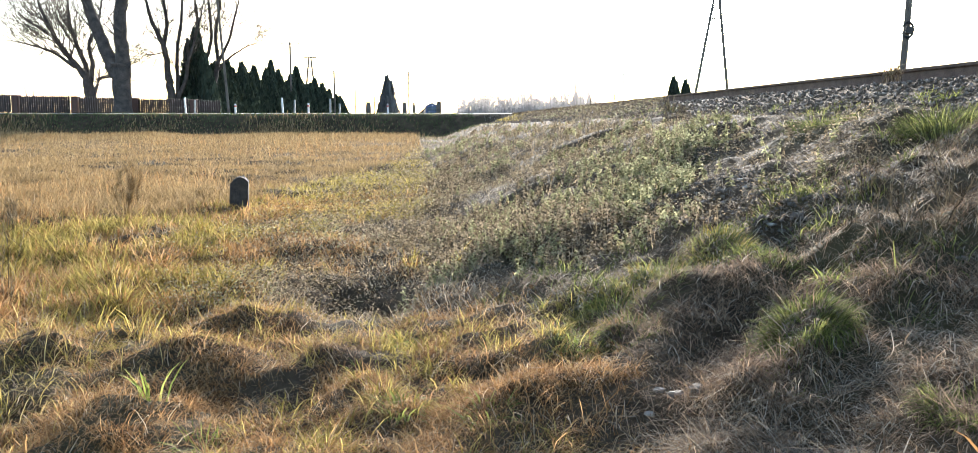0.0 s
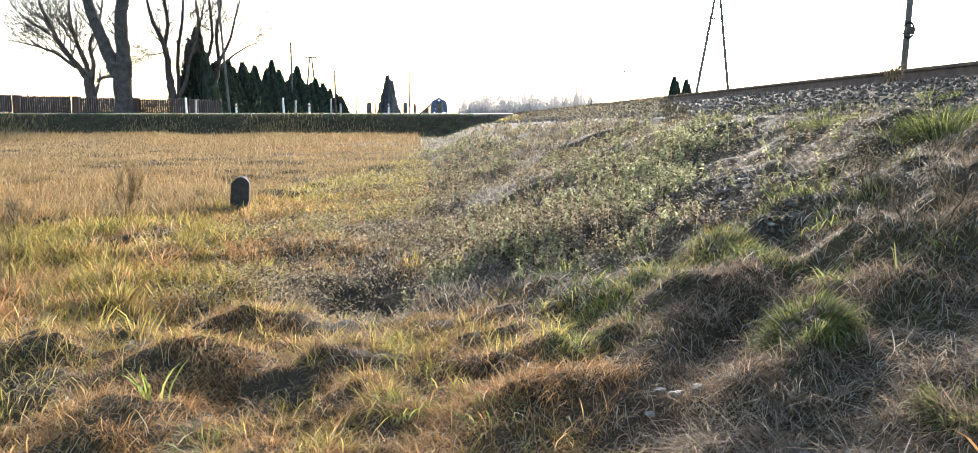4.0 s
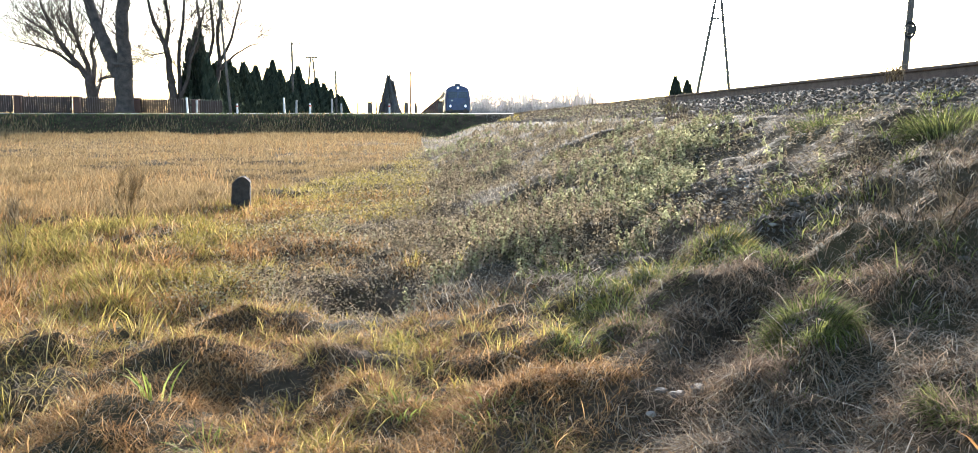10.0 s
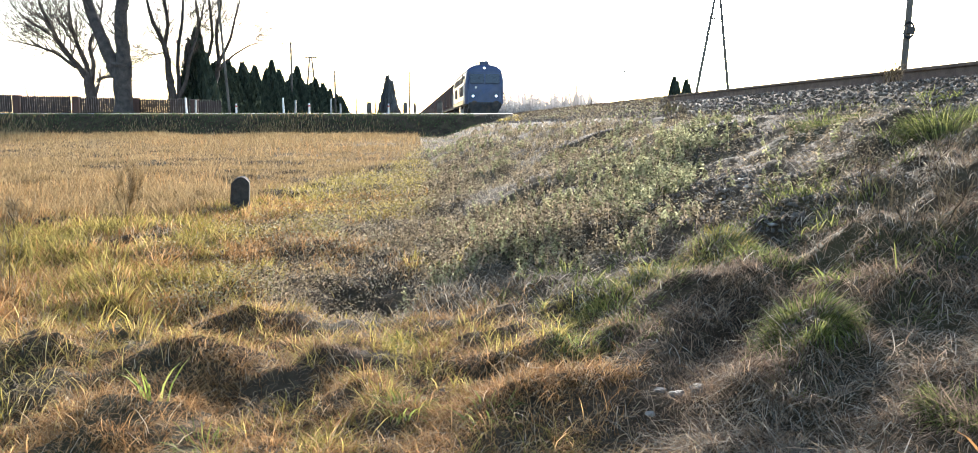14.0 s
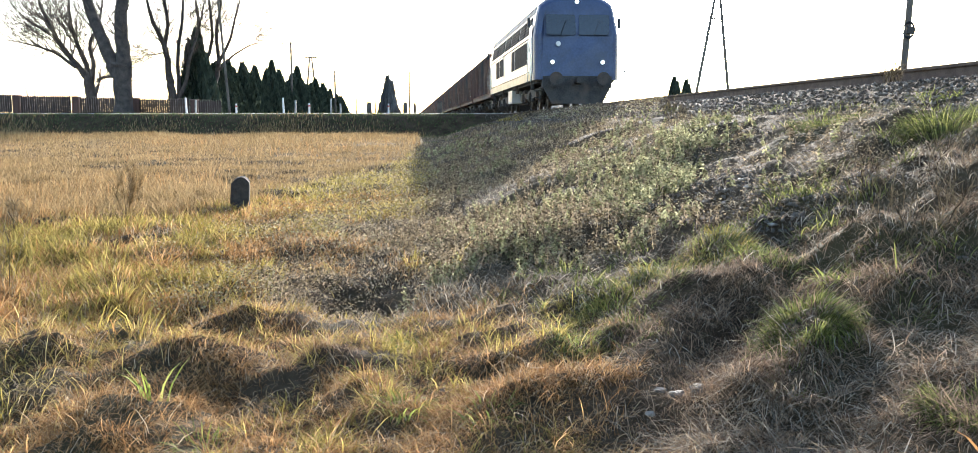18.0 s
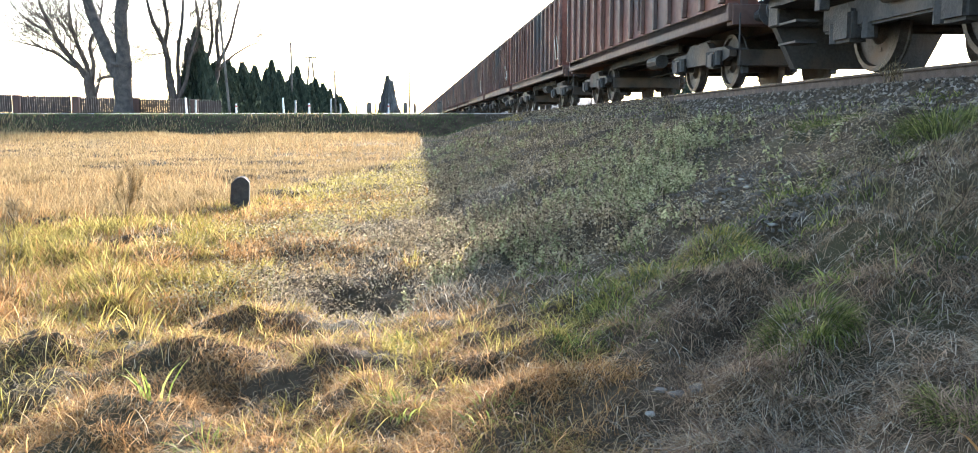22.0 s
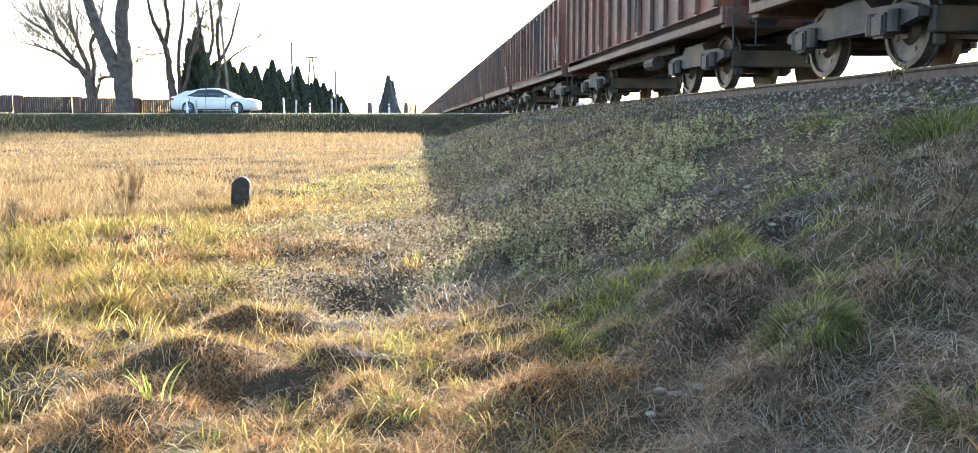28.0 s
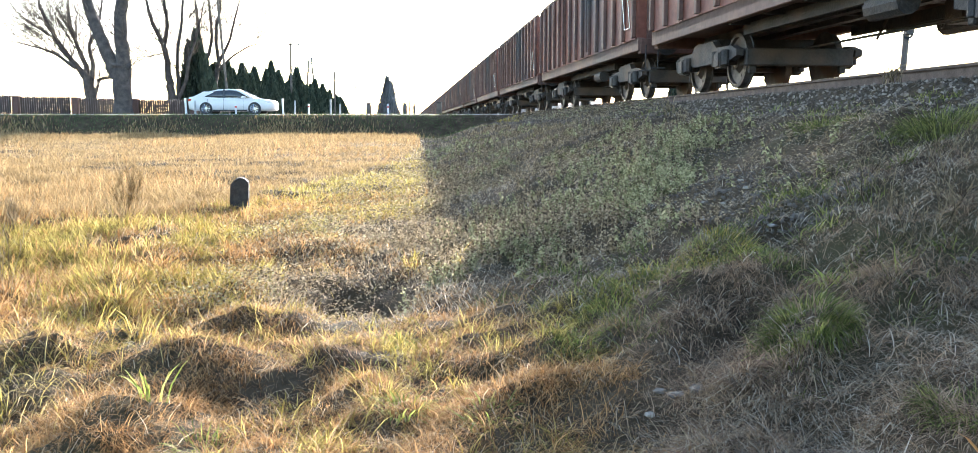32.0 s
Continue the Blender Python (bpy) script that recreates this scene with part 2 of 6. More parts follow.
def on_track(along, lateral=TRACK, z=RAIL_Z):
    """The pose of a thing on the line that runs beside the camera."""
    return pose(lateral * CT - along * ST, lateral * ST + along * CT, z, 0, 0, 5.5)


def lattice(x, y, seed):
    h = (x * 374761393 + y * 668265263 + seed * 974634777) & 0x7FFFFFFF
    h = ((h ^ (h >> 13)) * 1274126177) & 0x7FFFFFFF
    return ((h ^ (h >> 16)) & 0xFFFF) / 65535.0


def noise2(x, y, scale, seed=0):
    """Smooth value noise from 0 to 1 over numpy arrays."""
    x, y = np.asarray(x, float) * scale, np.asarray(y, float) * scale
    ix, iy = np.floor(x).astype(np.int64), np.floor(y).astype(np.int64)
    fx, fy = x - ix, y - iy
    fx, fy = fx * fx * (3 - 2 * fx), fy * fy * (3 - 2 * fy)
    a, b = lattice(ix, iy, seed), lattice(ix + 1, iy, seed)
    c, d = lattice(ix, iy + 1, seed), lattice(ix + 1, iy + 1, seed)
    return (a * (1 - fx) + b * fx) * (1 - fy) + (c * (1 - fx) + d * fx) * fy


def smooth(a, b, v):
    t = np.clip((v - a) / (b - a), 0, 1)
    return t * t * (3 - 2 * t)


# tussocks and hollows: x, y, radius, height
MOUNDS = [(-1.39, 3.64, 0.29, 0.17), (-0.71, 3.80, 0.15, 0.13), (-0.02, 3.62, 0.24, 0.13), (0.1, 2.84, 0.31, 0.085), (0.72, 3.5, 0.34, 0.05),
          (1.05, 3.96, 0.28, 0.04), (1.04, 2.76, 0.2, 0.07), (0.79, 2.61, 0.13, 0.06), (2.16, 4.52, 0.4, 0.05), (1.55, 4.57, 0.3, 0.04),
          (-2.12, 3.94, 0.32, 0.14), (-1.36, 2.82, 0.25, 0.1), (-0.41, 3.11, 0.22, 0.12), (-0.85, 3.42, 0.2, 0.07), (-0.8, 5.2, 0.42, -0.24), (-0.82, 5.85, 0.42, -0.14), (-0.55, 4.75, 0.22, -0.1),
          (-1.76, 5.27, 0.3, 0.09), (-2.61, 5.88, 0.35, 0.1), (-1.17, 4.34, 0.2, 0.08), (1.26, 2.4, 0.25, 0.03), (-0.06, 3.42, 0.12, -0.1),
          (-1.89, 4.69, 0.18, -0.11), (-2.81, 6.2, 0.22, -0.11), (2.85, 6.3, 0.4, 0.08),
          (2.05, 4.2, 0.3, 0.04), (2.3, 4.75, 0.25, 0.05), (1.72, 3.75, 0.22, 0.04), (1.9, 3.3, 0.2, 0.03), (1.36, 3.42, 0.14, -0.04), (1.72, 4.3, 0.2, -0.02), (1.45, 2.95, 0.16, 0.02)]


MOUNDS = [(mx, my, r, h * (0.62 if 3.3 < my < 4.1 and mx < 0.1 else 0.9 if my < 4.1 and mx < 0.6 else 1.0)) for mx, my, r, h in MOUNDS]


def height(x, y):
    x, y = np.asarray(x, float), np.asarray(y, float)
    l, d = x * CT + y * ST, -x * ST + y * CT
    z = 0.52 * smooth(10, 42, y)
    z = np.where(x > 12, z + 0.5 * smooth(12, 20, x), z)
    # road causeway across the view, and the higher land beyond it
    road = smooth(41.8, 44.6, y)
    z = z * (1 - road) + 1.64 * road - 0.25 * smooth(51, 60, y)
    # embankment with its ballast bed
    e = np.interp(l, [-0.3, 0.3, 1.2, 2.6, 3.7, 4.25, 4.72, 4.95, 5.08, 7.64, 7.84, 8.4, 9.4, 12.5],
                  [0, 0.05, 0.32, 0.80, 1.13, 1.2, 1.37, 1.46, 1.53, 1.53, 1.42, 1.2, 1.1, 0.3])
    far = np.where(y > 44, 1.3, 0)
    z = np.maximum(z, np.where((l > -0.3) & (l < 12.5), np.maximum(e, far), -9))
    near = smooth(40, 12, np.abs(y)) * smooth(4.9, 4.0, l)
    rough = (noise2(x, y, 0.5, 1) - 0.5) * 0.12 + (noise2(x, y, 1.7, 2) - 0.5) * (0.05 + 0.09 * smooth(4, 7, y)) + (noise2(x, y, 3.6, 3) - 0.5) * (0.11 + 0.1 * smooth(-0.9, -1.5, x) * smooth(4.2, 4.8, y)) * smooth(10, 6, y) + (noise2(x, y, 8.0, 43) - 0.5) * 0.085 * smooth(8, 5, y)
    rough = rough + (noise2(x, y, 7.5, 145) - 0.5) * 0.06 * smooth(0.6, 1.3, l) * smooth(16, 9, y)
    z = z + rough * near * np.where(y > 41, 0.3, 1)
    wx, wy = x + (noise2(x, y, 3.2, 140) - 0.5) * 0.26 + (noise2(x, y, 8.0, 142) - 0.5) * 0.1, y + (noise2(x, y, 3.2, 141) - 0.5) * 0.3
    for mx, my, r, h in MOUNDS:
        q = ((wx - mx) ** 2 + (wy - my) ** 2) / (r * r)
        z = z + h * np.exp(-q ** 1.5 - 0.3 * q * q * smooth(my + 0.3 * r, my - 0.5 * r, wy))       # steeper towards the camera
    return z


def up_to(values, stop, ratio):
    """Steps that widen from the last value until stop."""
    v, s = [values[-1]], abs(values[-1] - values[-2])
    while abs(v[-1]) < abs(stop):
        s *= ratio
        v.append(v[-1] + math.copysign(s, stop))
    return v[1:]


ls = list(np.arange(-7, 10, 0.075))
ls = up_to(ls[::-1], -2500, 1.16)[::-1] + ls + up_to(ls, 2500, 1.16)
ds = list(np.arange(1.5, 13, 0.085))
far_ds = up_to(ds, 38, 1.03)
far_ds += list(np.arange(far_ds[-1] + 0.5, 53, 0.4))
far_ds += up_to(far_ds, 3000, 1.15)
ds = up_to(ds[::-1], -2500, 1.16)[::-1] + ds + far_ds
L, D = np.meshgrid(np.array(ls), np.array(ds))
GX, GY = L * CT - D * ST, L * ST + D * CT
GZ = height(GX, GY)
rows, cols = L.shape
idx = np.arange(rows * cols).reshape(rows, cols)
quads = np.stack([idx[:-1, :-1], idx[:-1, 1:], idx[1:, 1:], idx[1:, :-1]], -1).reshape(-1, 4)
ground_me = fast_mesh("ground", np.stack([GX, GY, GZ], -1).reshape(-1, 3), [quads], SOIL)
ground_me.polygons.foreach_set("use_smooth", [True] * len(ground_me.polygons))
ground = tagged(new("ground", ground_me), "uneven dark soil under grass, with a railway embankment", "ground", kind="structure")

# ---- grass ----


def blades(name, x, y, length, width, lean, material, label, seed, droop=0.5, sway=None, category="grass", lift=0.0, flat=0.0, kink=0.2):
    """Curved tapering blades rooted at x, y: one joined mesh. flat: how far they lie down; kink: how far they bend aside."""
    rng = np.random.default_rng(seed)
    n = len(x)
    z = height(x, y) - 0.01 + lift
    az = rng.uniform(0, math.tau, n) if sway is None else rng.normal(sway, 1.0, n)
    ln = length * rng.uniform(0.55, 1.25, n)
    le = np.clip(rng.normal(lean, lean * 0.4, n), lean * 0.4, 1.5)
    w = width * rng.uniform(0.6, 1.4, n)
    dx, dy = np.cos(az), np.sin(az)
    face = az + math.pi / 2 + rng.uniform(-0.9, 0.9, n)
    sx, sy = np.cos(face), np.sin(face)
    t0, curl = le * rng.uniform(0.2 + 0.65 * flat, 1.1, n), droop * rng.uniform(0.5, 2.4, n)     # lean at the foot, bend along the blade
    aside = rng.normal(0, kink, n) * ln

    def shape(m, levels):
        """The blades of the mask m: pairs of corners at each level and a tip."""
        k = len(levels) - 1
        out = np.zeros((int(m.sum()), 2 * k + 1, 3))
        for i, (s, ws) in enumerate(levels):
            far = (ln * (np.cos(t0) - np.cos(t0 + curl * s)) / curl)[m]
            up = (ln * (np.sin(t0 + curl * s) - np.sin(t0)) / curl)[m]
            mid = np.stack([x[m] + dx[m] * far - dy[m] * aside[m] * s * s, y[m] + dy[m] * far + dx[m] * aside[m] * s * s, z[m] + up], -1)
            off = np.stack([sx[m], sy[m], np.zeros(len(mid))], -1) * (w[m] * ws * 0.5)[:, None]
            out[:, min(2 * i, 2 * k)] = mid - off
            if i < k:
                out[:, 2 * i + 1] = mid + off
        return out
    near = y < 4.6
    A = shape(near, ((0, 0.8), (0.38, 1.0), (0.72, 0.75), (1.0, 0)))
    B = shape(~near, ((0, 0.9), (0.6, 0.9), (1.0, 0)))
    a = (np.arange(len(A)) * 7)[:, None]
    b = (np.arange(len(B)) * 5)[:, None] + len(A) * 7
    q = np.concatenate([a + np.array([[0, 1, 3, 2]]), a + np.array([[2, 3, 5, 4]]), b + np.array([[0, 1, 3, 2]])])
    t = np.concatenate([a + np.array([[4, 5, 6]]), b + np.array([[2, 3, 4]])])
    me = fast_mesh(name, np.concatenate([A.reshape(-1, 3), B.reshape(-1, 3)]), [q, t], material)
    return tagged(new(name, me), label, category, kind="stuff")


def scatter(n, x0, x1, y0, y1, seed, keep=None, fan=True):
    """Random points in the wedge ahead, thinning out with distance (fan), or in a plain rectangle; keep: chance of each point."""
    rng = np.random.default_rng(seed)
    y = y0 * (y1 / y0) ** rng.uniform(0, 1, n) if fan else rng.uniform(y0, y1, n)
    x = rng.uniform(x0, x1, n) * (y if fan else 1)
    if keep is not None:
        m = rng.uniform(0, 1, n) < keep(x, y)
        x, y = x[m], y[m]
    return x, y


def clumps(n, per, x0, x1, y0, y1, seed, keep, size):
    """Tufts in the wedge ahead: points and the way each blade leans, outwards from its tuft."""
    cx, cy = scatter(n, x0, x1, y0, y1, seed, keep)
    rng = np.random.default_rng(seed + 500)
    m = rng.integers(per // 3, per * 2, len(cx))
    r = (size * (0.5 + 0.16 * cy) * rng.uniform(0.5, 1.5, len(cx))).repeat(m)
    a, q = rng.uniform(0, math.tau, len(r)), np.sqrt(rng.uniform(0, 1, len(r)))
    lead = rng.uniform(0, math.tau, len(cx)).repeat(m)     # each tuft also falls one way
    x, y = cx.repeat(m) + r * q * np.cos(a), cy.repeat(m) + r * q * np.sin(a)
    way = np.arctan2(np.sin(a) * q + 0.55 * np.sin(lead), np.cos(a) * q + 0.55 * np.cos(lead))
    return x, y, way


def lat(x, y):
    return x * CT + y * ST


def field_edge(x, y):
    """1 in the mown straw field, 0 in the ditch and near the camera."""
    wob = (noise2(x, y, 0.35, 11) - 0.5) * 1.2
    rim = np.interp(y, [9, 12, 16, 22, 32, 42], [-3.1, -2.9, -2.6, -1.9, -1.9, -1.5]) + wob * 0.5
    return smooth(rim, rim - 0.7, x) * smooth(8.6 + wob, 10.6 + wob, y)


def slope(x, y):
    shift = 0.35 * smooth(5.0, 3.8, y) + (noise2(x, y, 1.5, 44) - 0.5) * 0.3
    return smooth(0.1, 0.7, lat(x, y) - shift) * (lat(x, y) < 4.35)


W = 0.66


def spot(x, y):
    """0 on the small bare patch with stones."""
    return 0.25 + 0.75 * smooth(0.07, 0.2, np.hypot((x - 0.57) * 0.85, (y - 2.69) * 1.3))


def corner(x, y):
    """0 round the dark green tussock at the foot of the slope."""
    return smooth(0.12, 0.28, np.hypot(x - 1.22, y - 2.06))


def gaps(x, y):
    """0 in the small bare pockets between clumps."""
    return smooth(0.26, 0.46, noise2(x, y, 5.0, 160)) * (0.4 + 0.6 * smooth(0.2, 0.5, noise2(x, y, 2.2, 161)))


# straw field
x, y = scatter(240000, -W, 0.02, 8.5, 41.7, 21, lambda x, y: field_edge(x, y) * (lat(x, y) < 0.6) * np.clip(0.35 + noise2(x, y, 0.9, 29), 0, 1))
blades("straw_field", x, y, 0.13 + 0.14 * noise2(x, y, 0.25, 5) - 0.001 * y + 0.16 * smooth(36, 40.5, y), 0.0024 + 0.00034 * y, 0.6, STRAW, "dry straw-coloured grass covering the field", 31, 0.6)
x, y = scatter(9000, -W, 0.02, 10, 41.7, 20, lambda x, y: field_edge(x, y) * (lat(x, y) < 0.6) * smooth(0.45, 0.7, noise2(x, y, 0.5, 4)))
blades("field_seed_stalks", x, y, 0.3, 0.0016 + 0.00025 * y, 0.3, GOLD, "taller reddish dry stalks in the field", 30, 0.4)
# ditch: low dry herbs and thin grass
ditch = lambda x, y: (1 - field_edge(x, y)) * (1 - slope(x, y)) * smooth(3.9, 5.2, y)
fore = lambda x, y: smooth(5.6, 4.2, y + (noise2(x, y, 0.9, 19) - 0.5)) * (1 - slope(x, y)) * spot(x, y)
pit = lambda x, y: smooth(0.2, 0.5, np.hypot((x + 0.78) * 0.95, (y - 5.45) * 0.6) + (noise2(x, y, 3.0, 130) - 0.5) * 0.25)
x, y = scatter(80000, -W, 0.2, 3.6, 42, 22, lambda x, y: ditch(x, y) * smooth(-3.4, -1.6, x + 0.1 * y) * pit(x, y))
blades("ditch_grass", x, y, 0.08 + 0.06 * noise2(x, y, 1.1, 3), 0.0018 + 0.0005 * y, 0.8, DEAD, "short dead grass in the ditch", 32, 0.9)
left = lambda x, y: smooth(-0.5, -1.8, x + (noise2(x, y, 0.8, 6) - 0.5) * 1.8)
x, y, way = clumps(3100, 32, -W, 0.0, 3.8, 13, 23, lambda x, y: ditch(x, y) * left(x, y) * smooth(0.4, 0.8, noise2(x, y, 0.7, 26)) * smooth(0.2, 0.45, noise2(x, y, 1.9, 95)), 0.07)
blades("yellow_green_grass", x, y, 0.13 + 0.13 * noise2(x, y, 0.9, 7), 0.0026 + 0.0005 * y, 0.75, LIME, "yellow-green grass at the field edge", 33, 1.0, way)
x, y, way = clumps(3500, 32, -W, 0.0, 3.8, 13, 118, lambda x, y: ditch(x, y) * left(x, y) * np.clip(1.2 - noise2(x, y, 0.7, 26), 0, 1) * smooth(-0.1, 0.25, noise2(x, y, 1.9, 95)), 0.07)
blades("tawny_grass", x, y, 0.13 + 0.12 * noise2(x, y, 0.9, 17), 0.0026 + 0.0005 * y, 0.9, GOLD, "tawny dry grass mixed with the green", 48, 1.1, way)
x, y = scatter(42000, -W, 0.14, 4.6, 26, 96, lambda x, y: ditch(x, y) * np.clip(0.4 + noise2(x, y, 0.9, 97), 0, 1) * smooth(-4.2, -2.2, x + 0.1 * y) * pit(x, y))
blades("ditch_pale_stalks", x, y, 0.13, 0.0016 + 0.0004 * y, 0.8, HAIR, "pale dead stalks standing in the ditch", 98, 0.9)
rim_zone = lambda x, y: (1 - field_edge(x, y)) * field_edge(x - 1.5 - 0.05 * y, y) * (1 - slope(x, y))
x, y = scatter(110000, -0.5, 0.05, 8.5, 42, 99, lambda x, y: rim_zone(x, y) * np.clip(0.4 + noise2(x, y, 0.8, 100), 0, 1))
blades("field_rim_grass", x, y, 0.15, 0.0022 + 0.0006 * y, 0.7, LIME, "yellow-green grass along the edge of the straw", 101, 0.8)
# litter over the near soil
x, y = scatter(52000, -W, W + 0.1, 1.9, 8.0, 180, lambda x, y: spot(x, y) * (0.55 + 0.45 * pit(x, y)))
blades("grass_litter", x, y, 0.055, 0.0024 + 0.0003 * y, 1.35, RUSSET, "short broken brown grass littering the soil", 181, 1.1, flat=0.6, kink=0.5)
# foreground tussocks
x, y, way = clumps(3100, 46, -W, 0.3, 2.1, 6.0, 24, lambda x, y: fore(x, y) * np.clip(1.6 * noise2(x, y, 1.6, 8), 0.2, 1) * pit(x, y) * gaps(x, y), 0.065)
blades("golden_tussock_grass", x, y, 0.06 + 0.075 * noise2(x, y, 1.6, 9), 0.0023, 1.0, GOLD, "golden dry tussock grass, bent and tangled", 34, 1.5, way, kink=0.35)
x, y, way = clumps(650, 34, -W, 0.3, 2.1, 6.0, 25, lambda x, y: fore(x, y) * smooth(0.45, 0.75, noise2(x, y, 1.5, 10)) * pit(x, y), 0.06)
blades("green_grass", x, y, 0.09 + 0.05 * noise2(x, y, 2.0, 9), 0.0034, 0.75, LIME, "yellow-green grass between dry tussocks", 35, 1.2, way)
x, y = scatter(46000, -W, 0.3, 2.1, 6.5, 26, lambda x, y: fore(x, y) * (0.2 + 0.6 * gaps(x, y)))
blades("matted_grass", x, y, 0.11, 0.0024, 1.3, STRAW, "matted straw-brown dead grass", 36, 1.25, flat=0.6, kink=0.4)
x, y = scatter(15000, -W, 0.5, 2.0, 15, 46, lambda x, y: (1 - field_edge(x, y)) * pit(x, y) * (0.15 + 0.85 * spot(x, y)) * (1 - 0.85 * smooth(0.4, 1.0, lat(x, y))))
blades("pale_stalks", x, y, 0.15, 0.0015 + 0.0003 * y, 1.0, HAIR, "long pale bent stalks lying over the tussocks", 49, 1.6, flat=0.3, kink=0.4)
x, y = scatter(5500, 0.25, W + 0.1, 1.9, 5.0, 92, lambda x, y: smooth(0.3, 0.6, noise2(x, y, 2.2, 93)) * spot(x, y) * corner(x, y) * (1 - 0.5 * smooth(2.9, 3.6, y)))
half = np.arange(len(x)) % 5 < 2
blades("hay_strands", x[half], y[half], 0.22, 0.0019, 1.45, DEAD, "long pale strands of flattened hay on the slope", 94, 0.8, math.pi * 1.1, flat=0.9, kink=0.45)
blades("brown_hay_strands", x[~half], y[~half], 0.18, 0.0021, 1.45, RUSSET, "brown strands of flattened hay on the slope", 95, 0.9, math.pi * 1.1, flat=0.8, kink=0.45)
x, y = scatter(1100, 0.48, 0.95, 1.95, 2.45, 165, fan=False)
blades("swept_hay", x, y, 0.2, 0.0018, 1.45, DEAD, "pale hay swept flat over the foot of the slope", 166, 0.9, math.pi * 1.15, flat=0.85, kink=0.5)
x, y = scatter(4200, -W, 0.0, 2.3, 9.5, 11, lambda x, y: (1 - field_edge(x, y)) * smooth(-0.4, -1.4, x) * smooth(0.35, 0.65, noise2(x, y, 1.0, 38)) * pit(x, y))
blades("yellow_blades", x, y, 0.12 + 0.01 * y, 0.0022 + 0.0003 * y, 0.6, REED, "broad bright yellow grass blades standing among the tussocks", 10, 1.3)
x, y = scatter(22000, -W, 0.45, 2.1, 6.0, 150, lambda x, y: fore(x, y) * np.clip(0.2 + noise2(x, y, 4.0, 151), 0, 1) * pit(x, y) * gaps(x, y))
blades("curled_straw", x, y, 0.075, 0.0015 + 0.0002 * y, 0.6, HAIR, "short pale straw curling out of the tussocks", 152, 2.0, kink=0.5)
x, y = scatter(24000, -W, 0.4, 2.1, 6.0, 170, lambda x, y: fore(x, y) * (1 - gaps(x, y)))
blades("pocket_stubble", x, y, 0.05, 0.0026, 1.1, RUSSET, "short brown stubble in the pockets between tussocks", 171, 1.3, flat=0.4, kink=0.4)
x, y = scatter(34000, 0.0, W + 0.1, 1.9, 6.5, 175, lambda x, y: slope(x, y) * spot(x, y) * corner(x, y) * np.clip(0.15 + noise2(x, y, 3.0, 176), 0, 1))
blades("curled_hay", x, y, 0.085, 0.0015 + 0.00025 * y, 0.9, DEAD, "short pale curled hay on the embankment", 177, 1.8, flat=0.2, kink=0.5)
# shaggy tussocks: hair that parts at the crown and hangs over the sides
SHAG = [(-1.39, 3.64, 0.36, 1700, GOLD), (-0.71, 3.8, 0.2, 900, RUSSET), (-0.02, 3.62, 0.3, 1500, GOLD), (0.1, 2.84, 0.37, 2800, GOLD), (-1.36, 2.82, 0.3, 1700, GOLD), (-2.12, 3.94, 0.38, 1700, GOLD),
        (-0.41, 3.11, 0.27, 1100, GOLD), (-1.76, 5.27, 0.34, 800, GOLD), (-1.17, 4.34, 0.24, 700, GOLD), (0.72, 3.5, 0.36, 1700, RUSSET), (0.74, 2.53, 0.16, 1500, RUSSET), (0.95, 3.2, 0.3, 1500, RUSSET), (1.25, 3.5, 0.25, 1100, RUSSET), (1.55, 3.05, 0.25, 1100, RUSSET), (-0.6, 2.6, 0.25, 900, GOLD), (0.1, 2.45, 0.2, 700, LIME)]
for i, (cx, cy, r, n, m) in enumerate(SHAG):
    rng = np.random.default_rng(300 + i)
    a, q = rng.uniform(0, math.tau, n), np.sqrt(rng.uniform(0, 1, n))
    x, y = cx + r * q * np.cos(a) * rng.uniform(0.85, 1.1, n), cy + r * q * np.sin(a)
    way = a + rng.normal(0, 0.5, n)
    blades("tussock_hair", x, y, 0.06 + 0.08 * rng.uniform(0, 1, n) ** 2 + 0.02 * q, 0.0021, 0.8, m, "shaggy golden tussock of dry grass" if m is not RUSSET else "shaggy russet tussock of dead grass", 320 + i, 1.5, way, "grass tussock")
# dead stalks lying in the pit
x, y = scatter(5200, -1.5, -0.1, 4.5, 6.5, 90, lambda x, y: 1 - 0.6 * pit(x, y), fan=False)
blades("pit_stalks", x, y, 0.12, 0.0028, 1.35, RUSSET, "dark withered stalks lying in a hollow", 91, 1.0, flat=0.8, kink=0.4)
# the same grass goes on round the camera and out to the sides
x, y = scatter(11000, -9, 4.2, -6, 9, 120, lambda x, y: ((np.abs(x) > 0.66 * y) | (y < 2)) * (np.hypot(x, y) > 0.5) * np.clip(0.3 + noise2(x, y, 0.9, 121), 0, 1), fan=False)
blades("surrounding_grass", x, y, 0.16, 0.012, 0.9, GOLD, "dry golden grass beside the camera's place", 122, 1.0)
